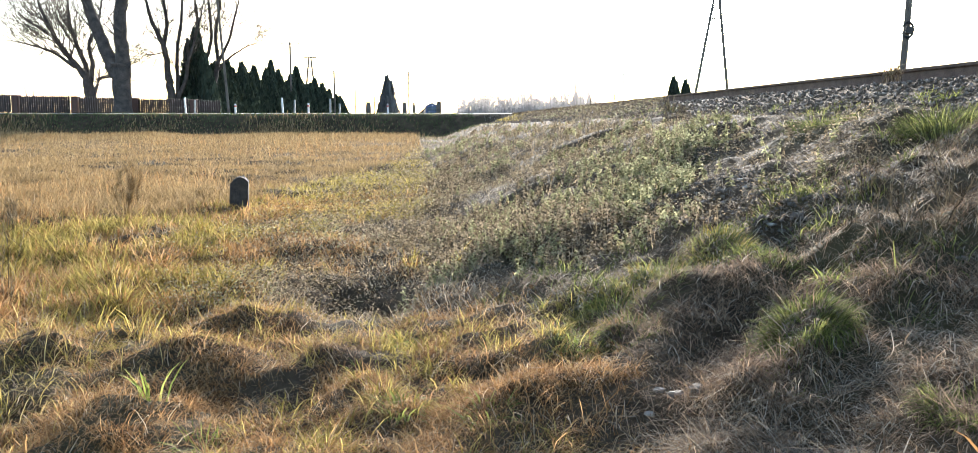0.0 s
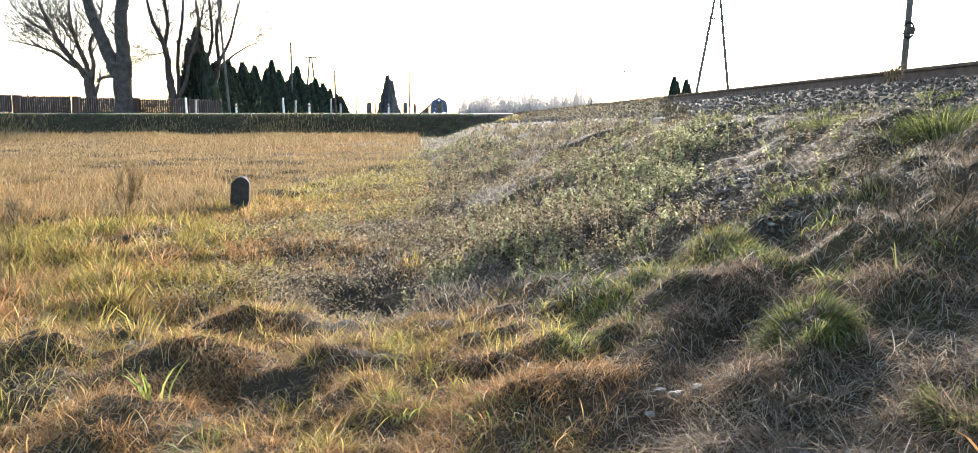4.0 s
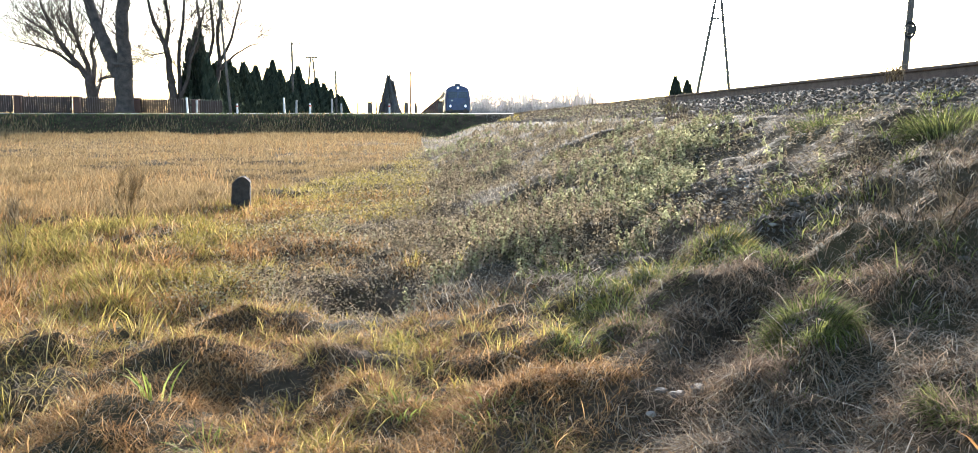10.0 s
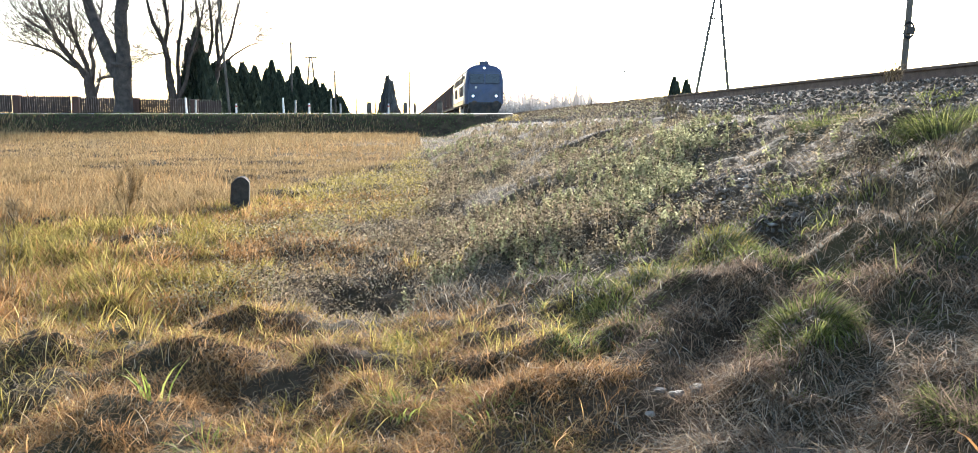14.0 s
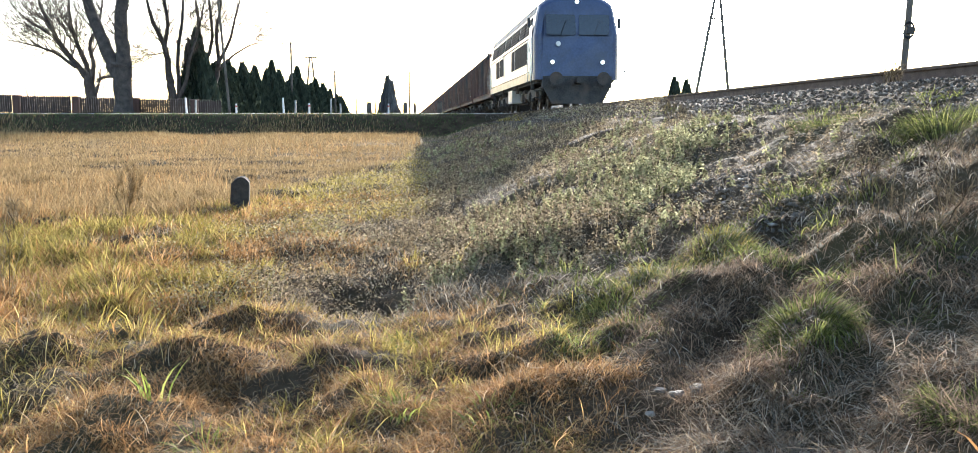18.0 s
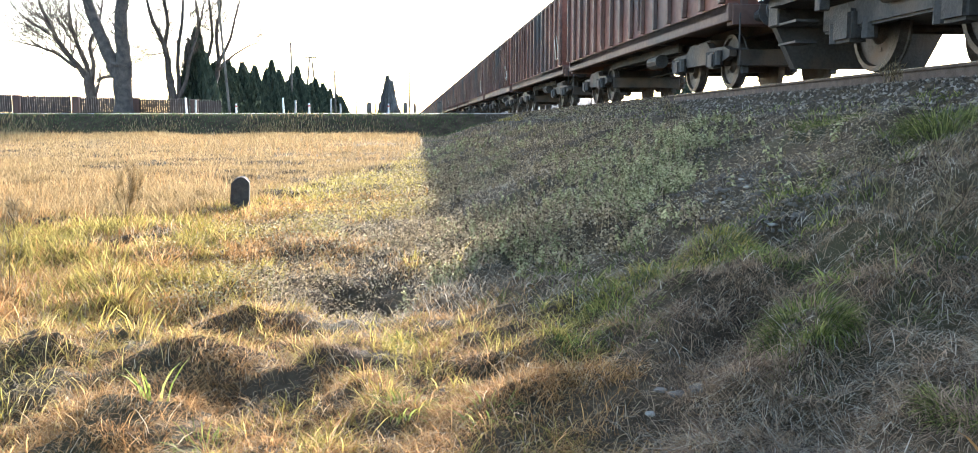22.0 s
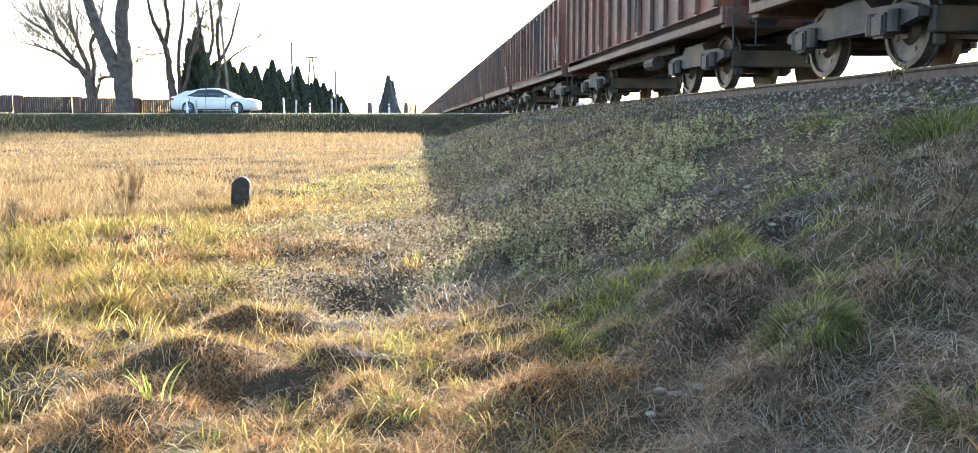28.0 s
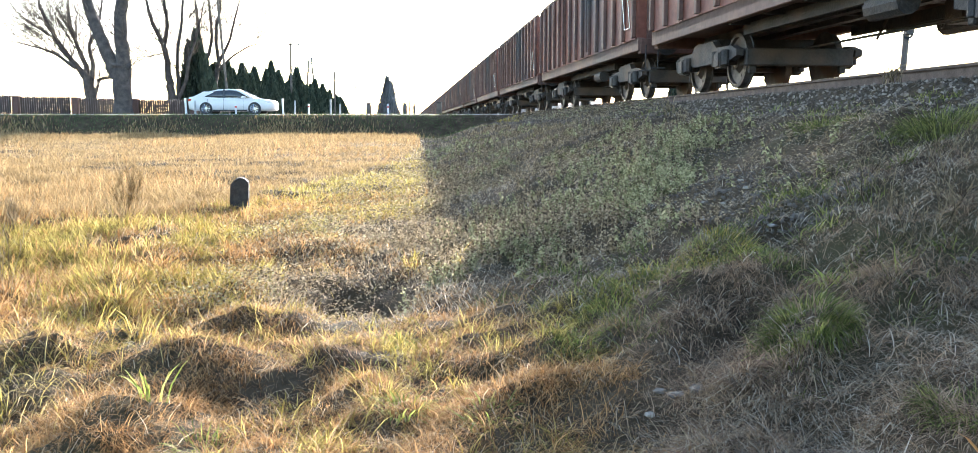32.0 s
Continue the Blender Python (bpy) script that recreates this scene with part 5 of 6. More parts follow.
def bare_tree(x, y, trunk, limbs, seed, label, count, length, depth=3, burls=(), least=0.022, low=0.3):
    """trunk and limbs: (points across and up from the foot, radius at both ends)."""
    rng = random.Random(seed)
    t = tagged(new("bare_tree"), label, "tree", "bare trees by the road")
    t.location = (x, y, float(height(x, y)) - 0.15)
    main = bend(rng, *trunk, jitter=0.02)
    main[1][0] *= 1.3
    main[1][1] *= 1.12
    part("trunk", limb_mesh("trunk", [main], BARK, 14), BARK, t)
    twigs = []
    for pts, radii in limbs:
        m = bend(rng, pts, radii)
        part("limb", limb_mesh("limb", [m], BARK, 10), BARK, t)
        spread(rng, m, max(3, int(count * (0.5 + 0.5 * min(1, len(pts) / 4)))), length, 0.3, twigs, depth, 0.12, 0.08, low, least)
    for k, (at, r) in enumerate(burls):
        bm = bmesh.new()
        burl(bm, at, r, seed + k)
        part("burl", bm, BARK, t, "knobbly burl on the bark", smooth=True)
    part("crown", limb_mesh("crown", twigs, TWIG, 5), TWIG, t, "crown of bare branches and fine twigs")
    return t


# the old double-stemmed tree
bare_tree(-21.0, 50.0, ([(0, 0, 0), (0.02, 1.4, 0), (0.0, 2.6, 0), (-0.02, 3.15, 0)], (0.5, 0.5)),
          [([(-0.18, 2.3, 0), (-0.55, 3.2, 0), (-1.2, 4.7, 0.1), (-1.75, 6.3, 0.2), (-1.9, 8.2, 0.2), (-2.6, 10.5, 0.3)], (0.44, 0.2)),
           ([(0.14, 2.3, 0), (0.14, 3.3, 0), (0.12, 4.9, -0.1), (0.26, 6.6, -0.1), (0.5, 8.5, -0.2), (0.7, 11.0, -0.2)], (0.44, 0.26))], 3,
          "old leafless tree with a thick forked trunk", 10, 2.0, 2, (((0.4, -0.1, 2.95), 0.24), ((-0.42, -0.05, 2.6), 0.17), ((0.34, -0.2, 2.2), 0.14)))
bare_tree(-24.6, 54.0, ([(0, 0, 0), (0.0, 1.0, 0), (-0.1, 1.9, 0), (-0.15, 2.4, 0)], (0.36, 0.3)),
          [([(-0.1, 2.1, 0), (-0.6, 2.9), (-1.3, 3.9), (-1.9, 5.0), (-2.7, 6.6), (-3.2, 8.0)], (0.24, 0.05)), ([(-0.9, 3.2, 0), (-2.0, 4.0), (-3.4, 4.5), (-5.2, 4.9)], (0.13, 0.02)),
           ([(-0.1, 2.1, 0), (-0.4, 3.4), (-0.7, 4.6), (-1.0, 6.2), (-1.2, 8.0)], (0.2, 0.05)), ([(0.0, 2.1, 0), (0.08, 3.4), (0.15, 4.6), (0.6, 6.0), (1.0, 7.4)], (0.17, 0.04)),
           ([(0.18, 1.5, 0), (0.4, 2.2), (0.7, 2.55), (1.2, 2.6)], (0.12, 0.05)), ([(-1.3, 3.9, 0), (-2.4, 5.2), (-3.9, 6.2), (-5.0, 7.4)], (0.11, 0.02))], 4,
          "spreading leafless tree with fine twigs", 32, 2.5, 3, least=0.012)
bare_tree(-20.25, 56.0, ([(0, 0, 0), (-0.05, 1.0, 0), (-0.15, 2.0, 0), (-0.25, 3.0, 0)], (0.3, 0.22)),
          [([(-0.25, 2.6, 0), (-0.45, 4.2), (-0.6, 5.2), (-1.1, 6.3), (-1.5, 7.6), (-1.9, 9.5)], (0.22, 0.06)), ([(-0.5, 4.6, 0), (-0.3, 6.2), (-0.3, 8.0), (0.0, 10.0)], (0.15, 0.05)),
           ([(0.18, 0.5, 0), (0.3, 2.2), (0.45, 4.2), (0.65, 6.2), (0.9, 8.5), (1.0, 10.0)], (0.16, 0.05)), ([(0.25, 1.2, 0), (0.8, 2.6), (1.2, 4.0), (1.6, 5.6), (2.3, 7.6)], (0.14, 0.04)),
           ([(-0.3, 4.4, 0), (-0.9, 4.3), (-1.5, 4.15)], (0.07, 0.02))], 5,
          "tall leafless tree with several upright stems", 17, 1.8, 3, least=0.013)
bare_tree(-18.9, 60.0, ([(0, 0, 0), (0.0, 1.0, 0), (0.02, 2.0, 0), (0.0, 2.8, 0)], (0.3, 0.25)),
          [([(-0.05, 2.2, 0), (-0.5, 4.0), (-0.8, 5.6), (-0.9, 7.5), (-1.3, 10.0)], (0.17, 0.06)), ([(0.0, 2.2, 0), (0.3, 4.2), (0.35, 6.0), (0.6, 8.0), (0.7, 10.5)], (0.17, 0.06)),
           ([(0.3, 4.0, 0), (1.1, 5.4), (1.5, 6.6), (2.0, 8.6)], (0.13, 0.05)), ([(0.4, 3.6, 0), (1.3, 4.5), (2.4, 5.2), (3.1, 5.4)], (0.1, 0.025)), ([(-0.5, 4.0, 0), (-0.1, 5.6), (0.0, 7.4), (-0.2, 9.5)], (0.14, 0.06))], 6,
          "tall leafless tree behind the hedge", 17, 2.2, 3, least=0.013)


def thuja(h, r, seed):
    """A narrow cone of many small upright sprays."""
    rng = np.random.default_rng(seed)
    t = tagged(new("thuja"), "dark green columnar thuja in a hedge row", "conifer", "thuja hedge")
    part("trunk", rod(bmesh.new(), (0, 0, -0.1), (0, 0, h * 0.75), 0.07, 0.02, n=6), BARK, t)
    n = 2600
    f = rng.uniform(0, 1, n) ** 1.15
    k = rng.integers(0, 9, n)           # a main spire and six lesser ones round it
    k = np.where(k > 6, 0, k)
    tall = np.where(k == 0, 1.0, 0.6 + 0.3 * np.sin(k * 2.4 + seed) ** 2)
    off = np.where(k == 0, 0.0, 0.55) * r * (1 - 0.45 * f)
    rad = r * np.where(k == 0, 0.8, 0.45) * (1 - f) ** 0.85 * rng.uniform(0.6, 1.04, n)
    a = rng.uniform(0, math.tau, n)
    c = np.stack([off * np.cos(k * 1.05) + rad * np.cos(a), off * np.sin(k * 1.05) + rad * np.sin(a), f * h * 0.95 * tall + 0.05], -1)
    ln, w = (h * 0.05 * rng.uniform(0.6, 1.7, n) + 0.12) * (1.1 - 0.4 * f), 0.11 * rng.uniform(0.6, 1.3, n) * (1.15 - 0.6 * f)
    side = np.stack([-np.sin(a), np.cos(a), np.zeros(n)], -1) * w[:, None]
    outw = np.stack([np.cos(a) * 0.16, np.sin(a) * 0.16, np.ones(n)], -1) * ln[:, None]
    tw = rng.uniform(-1, 1, n)[:, None] * np.stack([np.cos(a), np.sin(a), np.zeros(n)], -1) * w[:, None]
    V4 = np.stack([c - side - outw * 0.3, c + side + tw - outw * 0.3, c + outw + tw * 0.3, c + side * 0.2 + outw * 0.4 + np.stack([np.cos(a), np.sin(a), np.zeros(n)], -1) * 0.08], 1)
    b = (np.arange(n) * 4)[:, None]
    tris = np.concatenate([b + np.array([[0, 1, 2]]), b + np.array([[0, 3, 2]]), b + np.array([[1, 3, 2]])])
    core, m = [], 10        # the dense inner mass
    for q in range(7):
        g = q / 6
        a = np.arange(m) * math.tau / m + q
        rr = 0.86 * r * (1 - g ** 1.3) * rng.uniform(0.8, 1.1, m) + 0.01
        core.append(np.stack([rr * np.cos(a), rr * np.sin(a), np.full(m, 0.02 + g * h * 0.84) + rng.uniform(-0.05, 0.05, m)], -1))
    i = np.arange(6)[:, None] * m + np.arange(m)[None]
    j = np.arange(6)[:, None] * m + (np.arange(m)[None] + 1) % m
    quads = np.stack([i, j, j + m, i + m], -1).reshape(-1, 4) + len(V4) * 4
    part("crown", fast_mesh("crown", np.concatenate([V4.reshape(-1, 3), *core]), [tris, quads], THUJA), THUJA, t)
    return t


def foot(ob, x, y, lift=0.0, rz=0.0):
    ob.matrix_basis = pose(x, y, float(height(x, y)) + lift, 0, 0, rz)
    return ob


shapes = [thuja(4.6, 0.85, 1), thuja(4.2, 0.7, 2), thuja(3.8, 0.75, 3), thuja(4.4, 0.6, 4)]
rng = random.Random(8)
row = []
for k in range(30):
    f = k / 29
    yy = 57 + 55 * f ** 1.2
    px = 318 + 230 * f
    row.append(((px - 784) / 1394 * yy + rng.uniform(-0.2, 0.2), yy + rng.uniform(-0.5, 0.5), k))
for i, (xx, yy, k) in enumerate(row):
    f = k / 29
    s = shapes[i % 4]
    if i >= 4:
        s = copy_thing(s, pose(0, 0, 0))
    sc = (1.32 if k == 0 else 1.2 if k == 1 else (1.13, 1.0, 1.08, 0.94, 1.1)[k % 5]) * (1.0 if k < 14 else 1.1)
    s.scale = (1.4 * sc if k < 1 else 1.75 * sc, 1.4 * sc, sc * rng.uniform(0.93, 1.06) * (1 - 0.3 * max(0, f - 0.8) / 0.2) * (0.9 if k in (4, 5) else 1))
    s.location = (xx, yy, float(height(xx, yy)) - 0.05)
for xx, yy, sc in ((19.1, 90, 1.12), (20.4, 90.3, 1.05)):
    s = copy_thing(shapes[1], pose(0, 0, 0))
    s.scale = (sc * 1.7, sc * 1.7, sc)
    s.location = (xx, yy, float(height(xx, yy)) - 0.05)
# a fuller conifer beyond the crossing; its crown is painted pale for haze
s = thuja(4.6, 0.85, 9)
s.scale = (1.75, 1.75, 1.2)
s.location = (-11.6, 100, float(height(-11.6, 100)) - 0.1)
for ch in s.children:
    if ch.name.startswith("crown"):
        ch.data.materials[0] = HAZE_TONED_WOOD
tagged(s, "broad conifer beyond the crossing, haze put into its pale grey")

# far thicket along the line's other side, haze painted into its colour
rng2 = np.random.default_rng(9)
n = 5200
f = rng2.uniform(0, 1, n)
yy = 230 + rng2.uniform(0, 60, n)
xx = (735 + 262 * f - 784) / 1394 * yy
hh = (12.5 - 3.4 * smooth(0.75, 1, f) + 1.0 * smooth(0.4, 0.5, f) * smooth(0.85, 0.75, f)) * (0.6 + 0.6 * noise2(f * 90, f * 0, 1.0, 33) ** 2) * rng2.uniform(0.5, 1.0, n) * (0.75 + 0.5 * noise2(f * 40, f * 0, 1.0, 3))
V4 = np.zeros((n, 4, 3))
base = np.stack([xx, yy, np.full(n, 1.0)], -1)
w = rng2.uniform(0.05, 0.16, n)
lean = rng2.normal(0, 0.1, n) * hh
for j, (sx, sz, k) in enumerate(((-1, 0, 0), (1, 0, 0), (0.7, 0.55, 0.5), (0.05, 1, 1))):
    V4[:, j] = base + np.stack([sx * w + lean * k, np.zeros(n), sz * hh], -1)
b = (np.arange(n) * 4)[:, None]
tagged(new("far_thicket", fast_mesh("far_thicket", V4.reshape(-1, 3), [np.concatenate([b + np.array([[0, 1, 2]]), b + np.array([[0, 2, 3]])])], HAZE_TONED_WOOD)),
       "distant leafless thicket, haze put into its pale colour", "thicket", kind="stuff")
n = 9000
f = rng2.uniform(0, 1, n)
yy = 225 + rng2.uniform(0, 50, n)
xx = (735 + 262 * f - 784) / 1394 * yy
leafx = np.stack([xx, yy, 1.0 + rng2.uniform(0, 1, n) ** 0.8 * (8.0 - 3.5 * smooth(0.3, 0.9, f)) * (0.6 + 0.6 * noise2(f * 25, f * 0, 1.0, 4))], -1)
r = rng2.uniform(0.15, 0.4, (n, 1))
a = rng2.uniform(0, math.tau, n)
u = np.stack([np.cos(a), np.zeros(n), np.sin(a)], -1) * r
v = np.stack([-np.sin(a), np.ones(n) * 0.4, np.cos(a)], -1) * r * 0.6
V3 = np.stack([leafx + u, leafx - u * 0.6 + v, leafx - u * 0.6 - v], 1)
tagged(new("far_bushes", fast_mesh("far_bushes", V3.reshape(-1, 3), [(np.arange(n) * 3)[:, None] + np.array([[0, 1, 2]])], HAZE_TONED_WOOD)),
       "distant bushes, haze put into their pale colour", "bushes", kind="stuff")

# ---- fence with brick pillars ----
fence = tagged(new("picket_fence"), "dark wooden picket fence between brick pillars", "fence")
fence.location = (0, 51.5, 0)
picket_me = bpy.data.meshes.new("picket")
bm = bmesh.new()
outline = [(-0.061, 0), (0.061, 0), (0.061, 0.98), (0, 1.08), (-0.061, 0.98)]
loft(bm, [[(px, -0.012, pz) for px, pz in outline], [(px, 0.012, pz) for px, pz in outline]])
bm.to_mesh(picket_me), bm.free()
picket_me.materials.append(FENCE_WOOD)
pillars = [-38.4, -34.9, -31.4, -27.9, -24.4, -20.9, -17.4, -15.6]
for i, px in enumerate(pillars):
    top = 2.86 - 0.025 * (px + 28)
    if i + 1 < len(pillars):
        pl = part("pillar", boxed((px - 0.2, -0.2, 1.2), (px + 0.2, 0.2, top - 0.07), 0.01), BRICK, fence, "brick fence pillar")
        part("cap", boxed((px - 0.25, -0.25, top - 0.07), (px + 0.25, 0.25, top), 0.02, 0.85), BRICK, pl, "brick pillar cap")
    if i + 1 < len(pillars):
        bay = pillars[i + 1] - px
        for zz in (0.2, 0.72):
            part("fence_rail", boxed((px + 0.2, 0.014, top - 1.18 + zz), (pillars[i + 1] - 0.2, 0.06, top - 1.1 + zz)), FENCE_WOOD, fence)
        part("plinth", boxed((px + 0.2, -0.1, 1.1), (pillars[i + 1] - 0.2, 0.1, top - 1.12)), BRICK, fence, "low brick plinth")
        m = int((bay - 0.4) / 0.135)
        for k in range(m):
            p = part("picket", picket_me, FENCE_WOOD, fence)
            p.location = (px + 0.27 + k * 0.135, 0, top - 1.1 + 0.02 * math.sin(k * 1.7 + i))

# ---- posts and poles ----


def road_post(x, y, h, colour, label, dark_top=True, lean=0.0):
    p = tagged(new("road_post"), label, "post", "posts by the road")
    p.matrix_basis = pose(x, y, float(height(x, y)) - 0.05, 0, lean, 0)
    part("shaft", boxed((-0.045, -0.045, 0), (0.045, 0.045, h), 0.012, 0.92), colour, p)
    if dark_top:
        part("reflector", boxed((-0.047, -0.053, h * 0.72), (0.047, 0.051, h * 0.84)), RED_PAINT, p, "red reflector band")
    return p


for px, h, c, lab, dk, ln in ((299.5, 0.92, WHITE_PAINT, "white-painted concrete road post", False, -2), (314, 0.8, CONCRETE, "grey concrete road post", False, 1), (379, 0.6, WHITE_PAINT, "short white road post with a red band", True, 0),
                              (455, 0.9, WHITE_PAINT, "white-painted concrete road post", False, -2), (473.5, 0.8, CONCRETE, "grey concrete road post", False, 2), (496, 0.62, WHITE_PAINT, "short white road post with a red band", True, 0),
                              (531, 0.85, CONCRETE, "grey concrete road post", False, 0), (546, 0.6, CONCRETE, "grey concrete road post", False, 0), (623, 0.6, WHITE_PAINT, "white road post near the crossing", True, 0)):
    road_post((px - 784) / 1394 * 45.1, 45.1, h, c, lab, dk, ln)
for px, h, w in ((592, 0.75, 0.16), (650, 0.75, 0.14), (665, 0.7, 0.09), (705, 0.8, 0.16)):
    xx = (px - 784) / 1394 * 53
    p = tagged(new("crossing_post"), "dark stubby post beside the level crossing", "post", "crossing posts")
    p.location = (xx, 53, float(height(xx, 53)) - 0.05)
    part("shaft", boxed((-w, -w, 0), (w, w, h + 0.1), 0.04, 0.9), POLE_WOOD, p)
    part("cap", boxed((-w * 1.0, -w, h + 0.1), (w, w, h + 0.16), 0.02), UNDER, p)


def wood_pole(x, y, h, r, label, arms=1, material=POLE_WOOD, wide=0.9):
    p = tagged(new("utility_pole"), label, "utility pole", "utility poles")
    p.location = (x, y, float(height(x, y)) - 0.2)
    part("shaft", rod(bmesh.new(), (0, 0, 0), (0, 0, h), r, r * 0.7, n=10), material, p)
    for k in range(arms):
        zz = h - 0.3 - 0.6 * k
        ca = part("cross_arm", boxed((-wide, -0.06, zz), (wide, 0.06, zz + 0.11)), UNDER, p)
        for xs in (-wide + 0.06, wide - 0.06):
            part("insulator", lathe(bmesh.new(), [(zz + 0.1, 0.04), (zz + 0.16, 0.07), (zz + 0.24, 0.05), (zz + 0.27, 0.03)], "Z", 8, (xs, 0, 0)), CONCRETE, ca)
    return p


def frame_pole(x, y, h, half, label, rz=0.0, lean=0.0):
    """Two legs that lean together at the top."""
    p = tagged(new("a_frame_pole"), label, "utility pole", "utility poles")
    p.matrix_basis = pose(x, y, float(height(x, y)) - 0.2, 0, lean, rz)
    for s in (-1, 1):
        part("leg", rod(bmesh.new(), (s * half, 0, 0), (s * 0.12, 0, h), 0.14, 0.1, n=8), POLE_WOOD, p)
    for f in (0.78, 0.86):
        hw = half + (0.12 - half) * f
        part("brace", rod(bmesh.new(), (-hw, 0, h * f), (hw, 0, h * f), 0.06, n=6), POLE_WOOD, p)
    ca = part("cross_arm", boxed((-0.8, -0.06, h - 0.15), (0.8, 0.06, h - 0.03)), UNDER, p)
    for xs in (-0.7, 0, 0.7):
        part("insulator", lathe(bmesh.new(), [(h - 0.03, 0.04), (h + 0.05, 0.07), (h + 0.14, 0.03)], "Z", 8, (xs, 0, 0)), CONCRETE, ca)
    return p


wood_pole((469 - 784) / 1394 * 88, 88, 8.2, 0.13, "slim wooden utility pole with a cross arm")
frame_pole((500 - 784) / 1394 * 110, 110, 8.4, 0.95, "distant wooden double-legged utility pole")
wood_pole((538 - 784) / 1394 * 105, 105, 6.4, 0.14, "distant wooden utility pole", 0)
wood_pole((571.5 - 784) / 1394 * 140, 140, 7.0, 0.1, "thin pole in the far distance", 0)
wood_pole((657 - 784) / 1394 * 62, 62, 3.7, 0.06, "thin dark steel mast at the crossing", 0, UNDER)
wood_pole((602 - 784) / 1394 * 66, 66, 2.1, 0.05, "short dark pole at the crossing", 0, UNDER)
wood_pole((1000 - 784) / 1394 * 130, 130, 8.0, 0.1, "distant pole with a small arm", 1, CONCRETE, 0.5)
wood_pole((986 - 784) / 1394 * 150, 150, 5.5, 0.12, "thin pole beyond the thicket", 0)
wood_pole((948 - 784) / 1394 * 160, 160, 5.0, 0.12, "thin pole beyond the track", 0)
frame_pole(19.66, 77, 11.7, 1.8, "tall wooden double-legged utility pole beyond the track", lean=1.5)
lp = tagged(new("utility_pole"), "pale leaning wooden utility pole by the road", "utility pole", "utility poles")
lp.matrix_basis = pose(-15.24, 51.2, float(height(-15.24, 51.2)) - 0.2, 0, -4, 0)
part("shaft", rod(bmesh.new(), (0, 0, 0), (0, 0, 9.2), 0.085, 0.06, n=10), POLE_WOOD, lp)
part("cross_arm", boxed((-0.7, -0.06, 8.8), (0.7, 0.06, 8.9)), UNDER, lp)
pr = wood_pole(13.64, 29.0, 8.5, 0.12, "wooden utility pole with a coil of cable", 1, POLE_WOOD)
pr.rotation_euler.y = radians(2.3)
bm = bmesh.new()
for k in range(24):
    a, b = k * math.tau / 24, (k + 1) * math.tau / 24
    for o in (0.0, 0.03, 0.06):
        rod(bm, (0.19 * math.cos(a) - 0.05, -0.18 - o * 0.5, 4.0 + (0.21 + o) * math.sin(a)), (0.19 * math.cos(b) - 0.05, -0.18 - o * 0.5, 4.0 + (0.21 + o) * math.sin(b)), 0.014, n=4, caps=False)
part("cable_coil", bm, RUBBER, pr, "coil of spare black cable")
part("junction_box", boxed((-0.1, -0.22, 3.88), (0.12, -0.1, 4.12), 0.02), UNDER, pr)
# bare bushes on the far side of the track
for xx, yy, sd in ((21.6, 38, 1), (23.5, 39, 2), (25.5, 40, 3), (-33.5, 60, 4), (-32.0, 61, 5)):
    rng = random.Random(sd)
    t = tagged(new("bare_bush"), "leafless bush of thin upright stems", "bush", "leafless bushes")
    t.location = (xx, yy, float(height(xx, yy)) - 0.05)
    stems = [bough(rng, (rng.uniform(-0.4, 0.4), rng.uniform(-0.3, 0.3), 0), (rng.gauss(0, 0.3), rng.gauss(0, 0.3), 1), rng.uniform(2.6, 3.7), 0.03, 0.12, 0.05, 0.2, 6) for _ in range(9)]
    extra = []
    for sm in stems:
        spread(rng, sm, 5, 0.8, 0.5, extra, 1, least=0.01)
    part("branchwork", limb_mesh("branchwork", stems + extra, TWIG, 4), TWIG, t)

